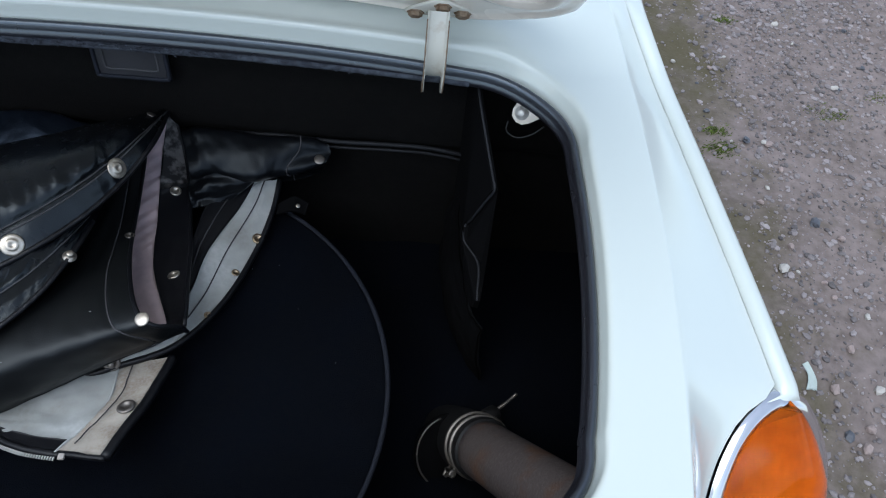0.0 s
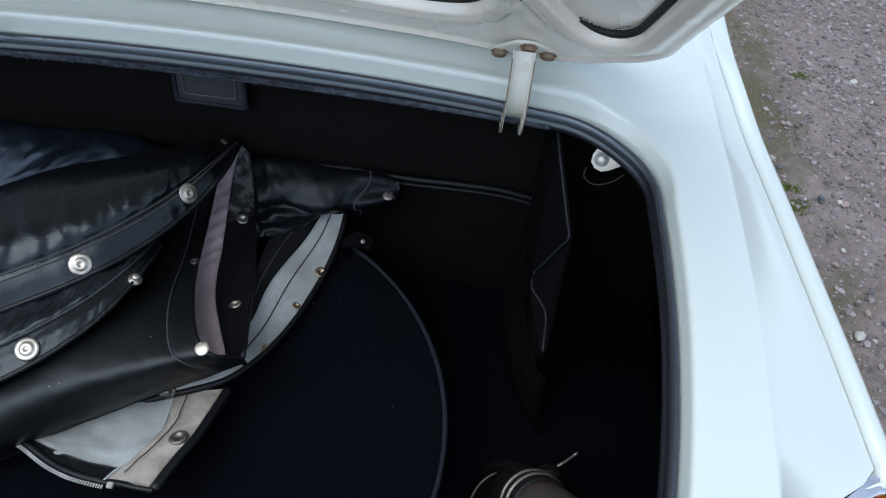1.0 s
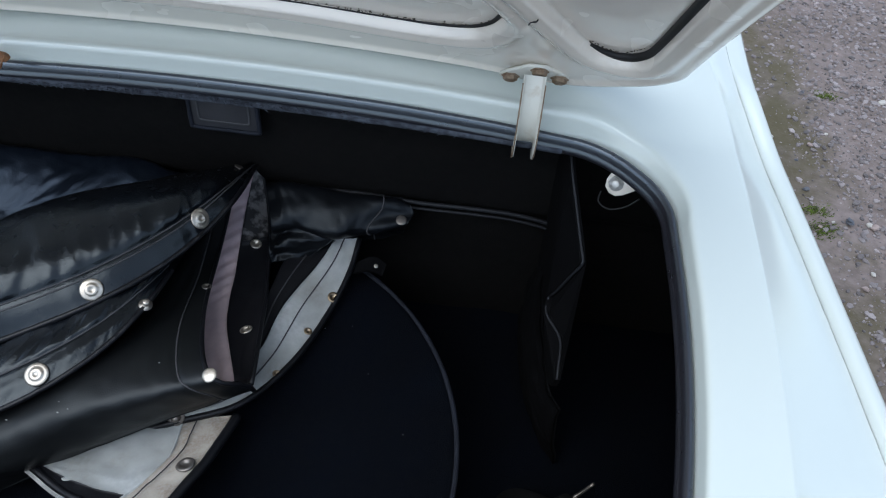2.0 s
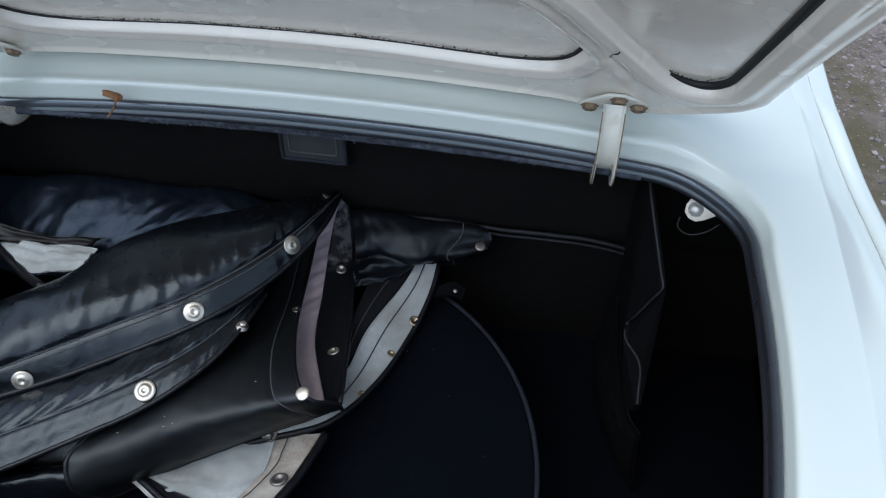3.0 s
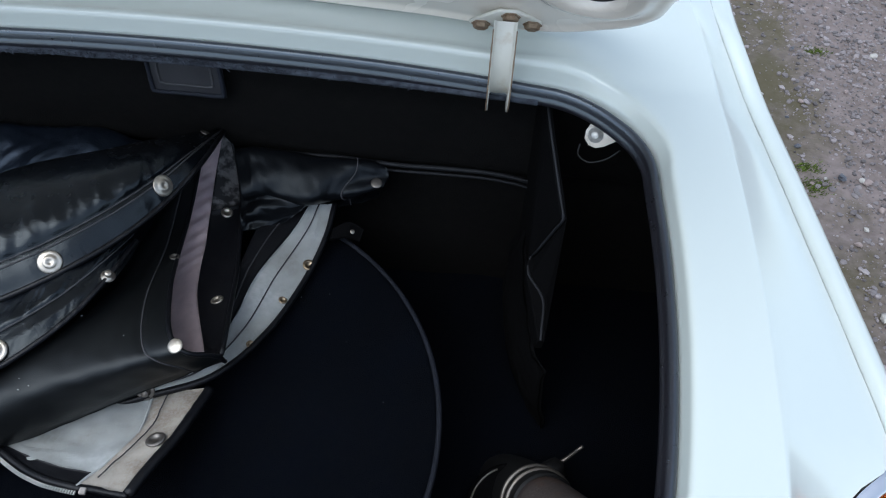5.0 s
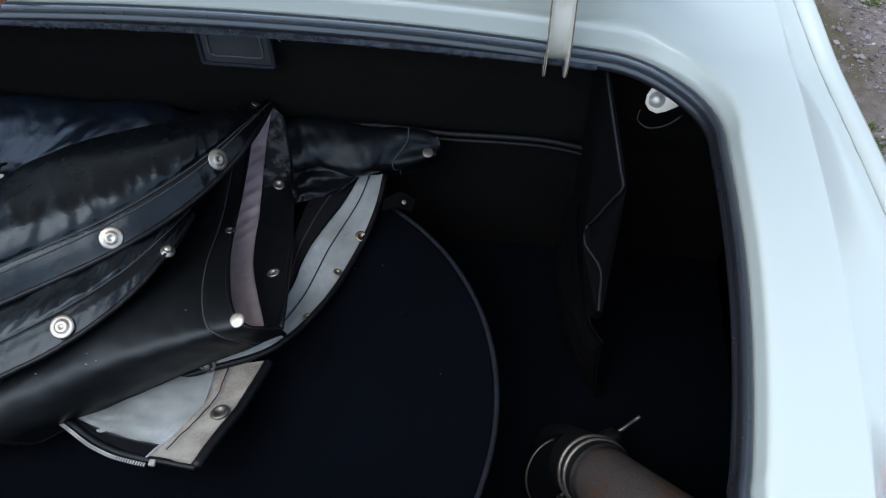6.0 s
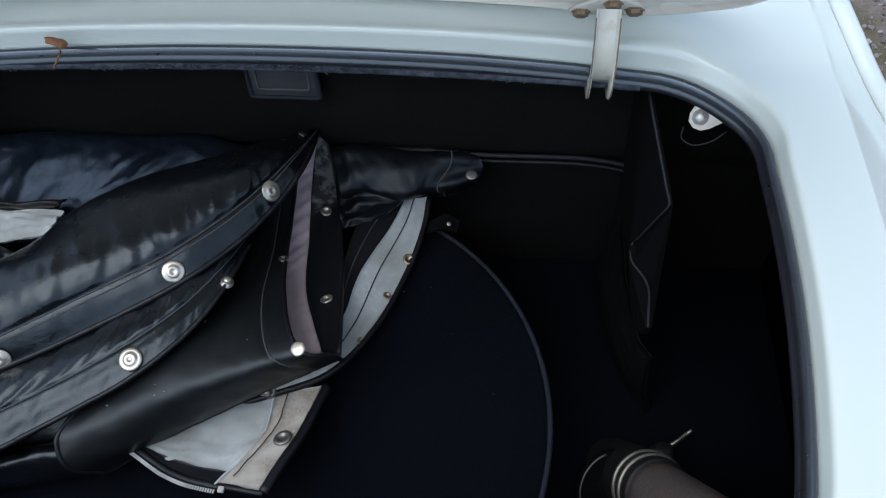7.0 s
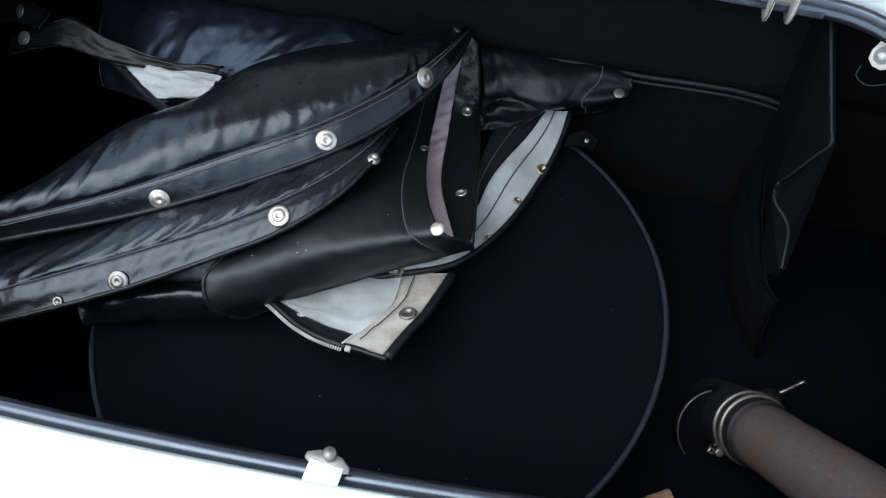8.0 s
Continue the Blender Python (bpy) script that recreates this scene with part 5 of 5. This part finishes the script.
def build_hood_bag():
    t = thing("hood_bag", "crumpled black vinyl hood bag lying against the carpeted wall", "bag", (0, 0.02, 0.57))
    before = set(bpy.data.objects)
    lump = Sheet([[(0.035, 0.052, 0.58), (0.07, 0.050, 0.585), (0.13, 0.049, 0.59), (0.19, 0.049, 0.59), (0.222, 0.048, 0.60)],
                  [(0.040, 0.044, 0.648), (0.07, 0.040, 0.655), (0.13, 0.040, 0.655), (0.19, 0.040, 0.652), (0.226, 0.040, 0.645)],
                  [(0.050, 0.012, 0.652), (0.085, 0.012, 0.655), (0.14, 0.012, 0.655), (0.19, 0.020, 0.650), (0.236, 0.028, 0.642)],
                  [(0.062, -0.018, 0.632), (0.09, -0.016, 0.634), (0.142, -0.016, 0.632), (0.175, -0.002, 0.632), (0.228, 0.016, 0.632)],
                  [(0.06, 0.0, 0.595), (0.093, 0.005, 0.600), (0.143, 0.003, 0.605), (0.18, 0.012, 0.610), (0.225, 0.024, 0.620)],
                  [(0.06, 0.02, 0.575), (0.095, 0.02, 0.575), (0.145, 0.02, 0.578), (0.18, 0.025, 0.585), (0.222, 0.03, 0.60)]], 60, 40,
                 lambda u, v: 0.006 * noise.noise(Vector((u * 3.4 + v * 2.5, v * 5, 13))) + 0.006 * v * max(0, 0.2 - abs(noise.noise(Vector((u * 3 + v, v * 7 - u * 4, 15))))) + 0.0012 * fbm(u * 9, v * 6, 14))
    a = lump.mesh("bag_end", BAG, t, "black vinyl bag end with a seam")
    piping(lump.column(0.78, 0.0004), a, 0.001, THREAD)
    fastener("cap", lump, (0.223, 0.014, 0.639), a, DULL_STEEL, 0.7)
    # tucked folds between bag and strip
    tuck = Sheet([[(0.056, -0.004, 0.622), (0.090, -0.006, 0.636), (0.150, -0.006, 0.632)], [(0.058, -0.020, 0.618), (0.090, -0.019, 0.626), (0.140, -0.013, 0.620)],
                  [(0.061, -0.038, 0.612), (0.084, -0.033, 0.614), (0.126, -0.021, 0.608)], [(0.065, -0.050, 0.600), (0.080, -0.043, 0.600), (0.110, -0.028, 0.598)]], 40, 40,
                 lambda u, v: (1 - 0.8 * u) * min(1, u * 5) * (0.0040 * math.sin(v * 11 + 3.0 * u + 0.6) + 0.0012 * math.sin(v * 23 - 4 * u)) + 0.001 * fbm(u * 5, v * 4, 16))
    tuck.mesh("bag_fold", BAG, t)
    # loose shiny vinyl behind
    loose = Sheet([[(-0.53, 0.048, 0.585), (-0.40, 0.050, 0.59), (-0.27, 0.051, 0.60), (-0.14, 0.051, 0.60), (-0.02, 0.051, 0.59)],
                   [(-0.52, 0.042, 0.640), (-0.39, 0.040, 0.658), (-0.27, 0.042, 0.655), (-0.145, 0.044, 0.656), (-0.03, 0.040, 0.64)],
                   [(-0.51, 0.0, 0.634), (-0.38, 0.0, 0.656), (-0.26, 0.0, 0.656), (-0.15, 0.01, 0.660), (-0.04, 0.0, 0.65)],
                   [(-0.50, -0.045, 0.605), (-0.40, -0.060, 0.620), (-0.30, -0.055, 0.628), (-0.19, -0.03, 0.64), (-0.06, -0.04, 0.64)],
                   [(-0.49, -0.075, 0.575), (-0.40, -0.09, 0.58), (-0.30, -0.08, 0.59), (-0.18, -0.05, 0.60), (-0.06, -0.06, 0.6)]], 90, 46,
                  lambda u, v: 0.011 * noise.noise(Vector((u * 6, v * 2.2, 18))) + 0.003 * fbm(u * 16, v * 6, 19))
    loose.mesh("loose_vinyl", SKY_TINTED_VINYL, t, "shiny black vinyl with the sky's blue in its colour, loosely crumpled")
    # torn lining showing behind the top flap
    patch = Sheet([[(-0.445, -0.075, 0.632), (-0.37, -0.078, 0.640), (-0.27, -0.082, 0.648)], [(-0.40, -0.100, 0.632), (-0.34, -0.100, 0.642), (-0.27, -0.104, 0.652)], [(-0.355, -0.125, 0.63), (-0.32, -0.125, 0.64), (-0.27, -0.12, 0.65)]], 24, 16, lambda u, v: 0.004 * fbm(u * 4, v * 4, 22))
    p = patch.mesh("lining_patch", CANVAS, t, "pale grey canvas lining showing through", 0.002)
    piping(patch.column(0.0), p, 0.0045)
    piping(spline([(-0.445, -0.075, 0.632), (-0.40, -0.101, 0.633), (-0.355, -0.127, 0.63), (-0.31, -0.15, 0.64)], 16), p, 0.006)
    strap = Sheet([[(-0.585, -0.088, 0.655), (-0.545, -0.080, 0.668), (-0.495, -0.060, 0.682), (-0.44, -0.066, 0.662), (-0.36, -0.066, 0.642), (-0.28, -0.06, 0.645)],
                   [(-0.572, -0.118, 0.652), (-0.536, -0.108, 0.664), (-0.492, -0.092, 0.660), (-0.440, -0.090, 0.648), (-0.365, -0.080, 0.638), (-0.29, -0.075, 0.642)]], 50, 12, lambda u, v: 0.004 * fbm(u * 8, v * 2, 24))
    s = strap.mesh("strap", STRAP, t, "twisted black vinyl strap with snaps", 0.003)
    fastener("socket", strap, (-0.555, -0.097, 0.665), s, NICKEL, 0.85)
    strap2 = Sheet([[(-0.625, -0.045, 0.672), (-0.580, -0.042, 0.684), (-0.525, -0.058, 0.686)], [(-0.615, -0.082, 0.668), (-0.575, -0.078, 0.678), (-0.530, -0.086, 0.680)]], 24, 10, lambda u, v: 0.003 * fbm(u * 5, v * 2, 25))
    s2 = strap2.mesh("strap", STRAP, t, "twisted black vinyl strap with snaps", 0.003)
    fastener("socket", strap2, (-0.568, -0.060, 0.680), s2, NICKEL, 0.85)
    strap3 = Sheet([[(-0.66, -0.12, 0.640), (-0.63, -0.15, 0.645), (-0.59, -0.185, 0.640)], [(-0.67, -0.135, 0.638), (-0.64, -0.166, 0.640), (-0.60, -0.198, 0.634)]], 20, 8, lambda u, v: 0.002 * fbm(u * 5, v * 2, 26))
    strap3.mesh("strap", STRAP, t, "twisted black vinyl strap with snaps", 0.003)
    tail = Sheet([[(0.170, -0.020, 0.588), (0.19, -0.010, 0.592), (0.208, -0.012, 0.582)], [(0.168, -0.035, 0.582), (0.188, -0.030, 0.584), (0.205, -0.028, 0.576)]], 16, 8)
    s3 = tail.mesh("strap_end", TRIM, t, "", 0.003)
    fastener("cap", tail, (0.196, -0.02, 0.585), s3, NICKEL, 0.3)
    for ob in set(bpy.data.objects) - before:
        if ob.parent is t:
            ob.matrix_parent_inverse = Matrix.Translation((0, -0.02, -0.57))


def build_small():
    leaf = thing("dry_leaf", "small curled dry brown leaf on the deck edge", "leaf", (-0.212, -0.016, 0.837))
    blade = Sheet([[(-0.020, 0.018, 0.004), (-0.006, 0.021, 0.001), (0.008, 0.010, 0.003), (0.012, -0.004, 0.006)], [(-0.019, 0.014, 0.006), (-0.006, 0.014, 0.005), (0.005, 0.006, 0.007), (0.010, -0.005, 0.008)], [(-0.019, 0.011, 0.001), (-0.007, 0.008, 0.001), (0.002, 0.001, 0.003), (0.008, -0.008, 0.005)]], 20, 8, lambda u, v: 0.0015 * fbm(u * 5, v * 3))
    blade.mesh("blade", LEAF, leaf, "", 0.0006)
    v, f = tube(spline([(0.002, 0.002, 0.002), (0.008, -0.008, 0.004), (0.007, -0.018, 0.001), (0.003, -0.022, -0.004)], 14), 0.0011, 6)
    link("stalk", v, f, LEAF, leaf)
    block = part("wooden_block", rounded_box((0.06, 0.05, 0.03), 0.003, (0, 0, 0)), WOOD, None)
    block.matrix_world = pose(0.362, -0.415, 0.426, 0, 0, 35)
    tagged(block, "small bare wooden block on the boot floor", "wood block")


build_car()
build_wheel_cover()
build_tonneau()
build_hood_bag()
build_small()
build_ground()
build_gravel()
build_stones()
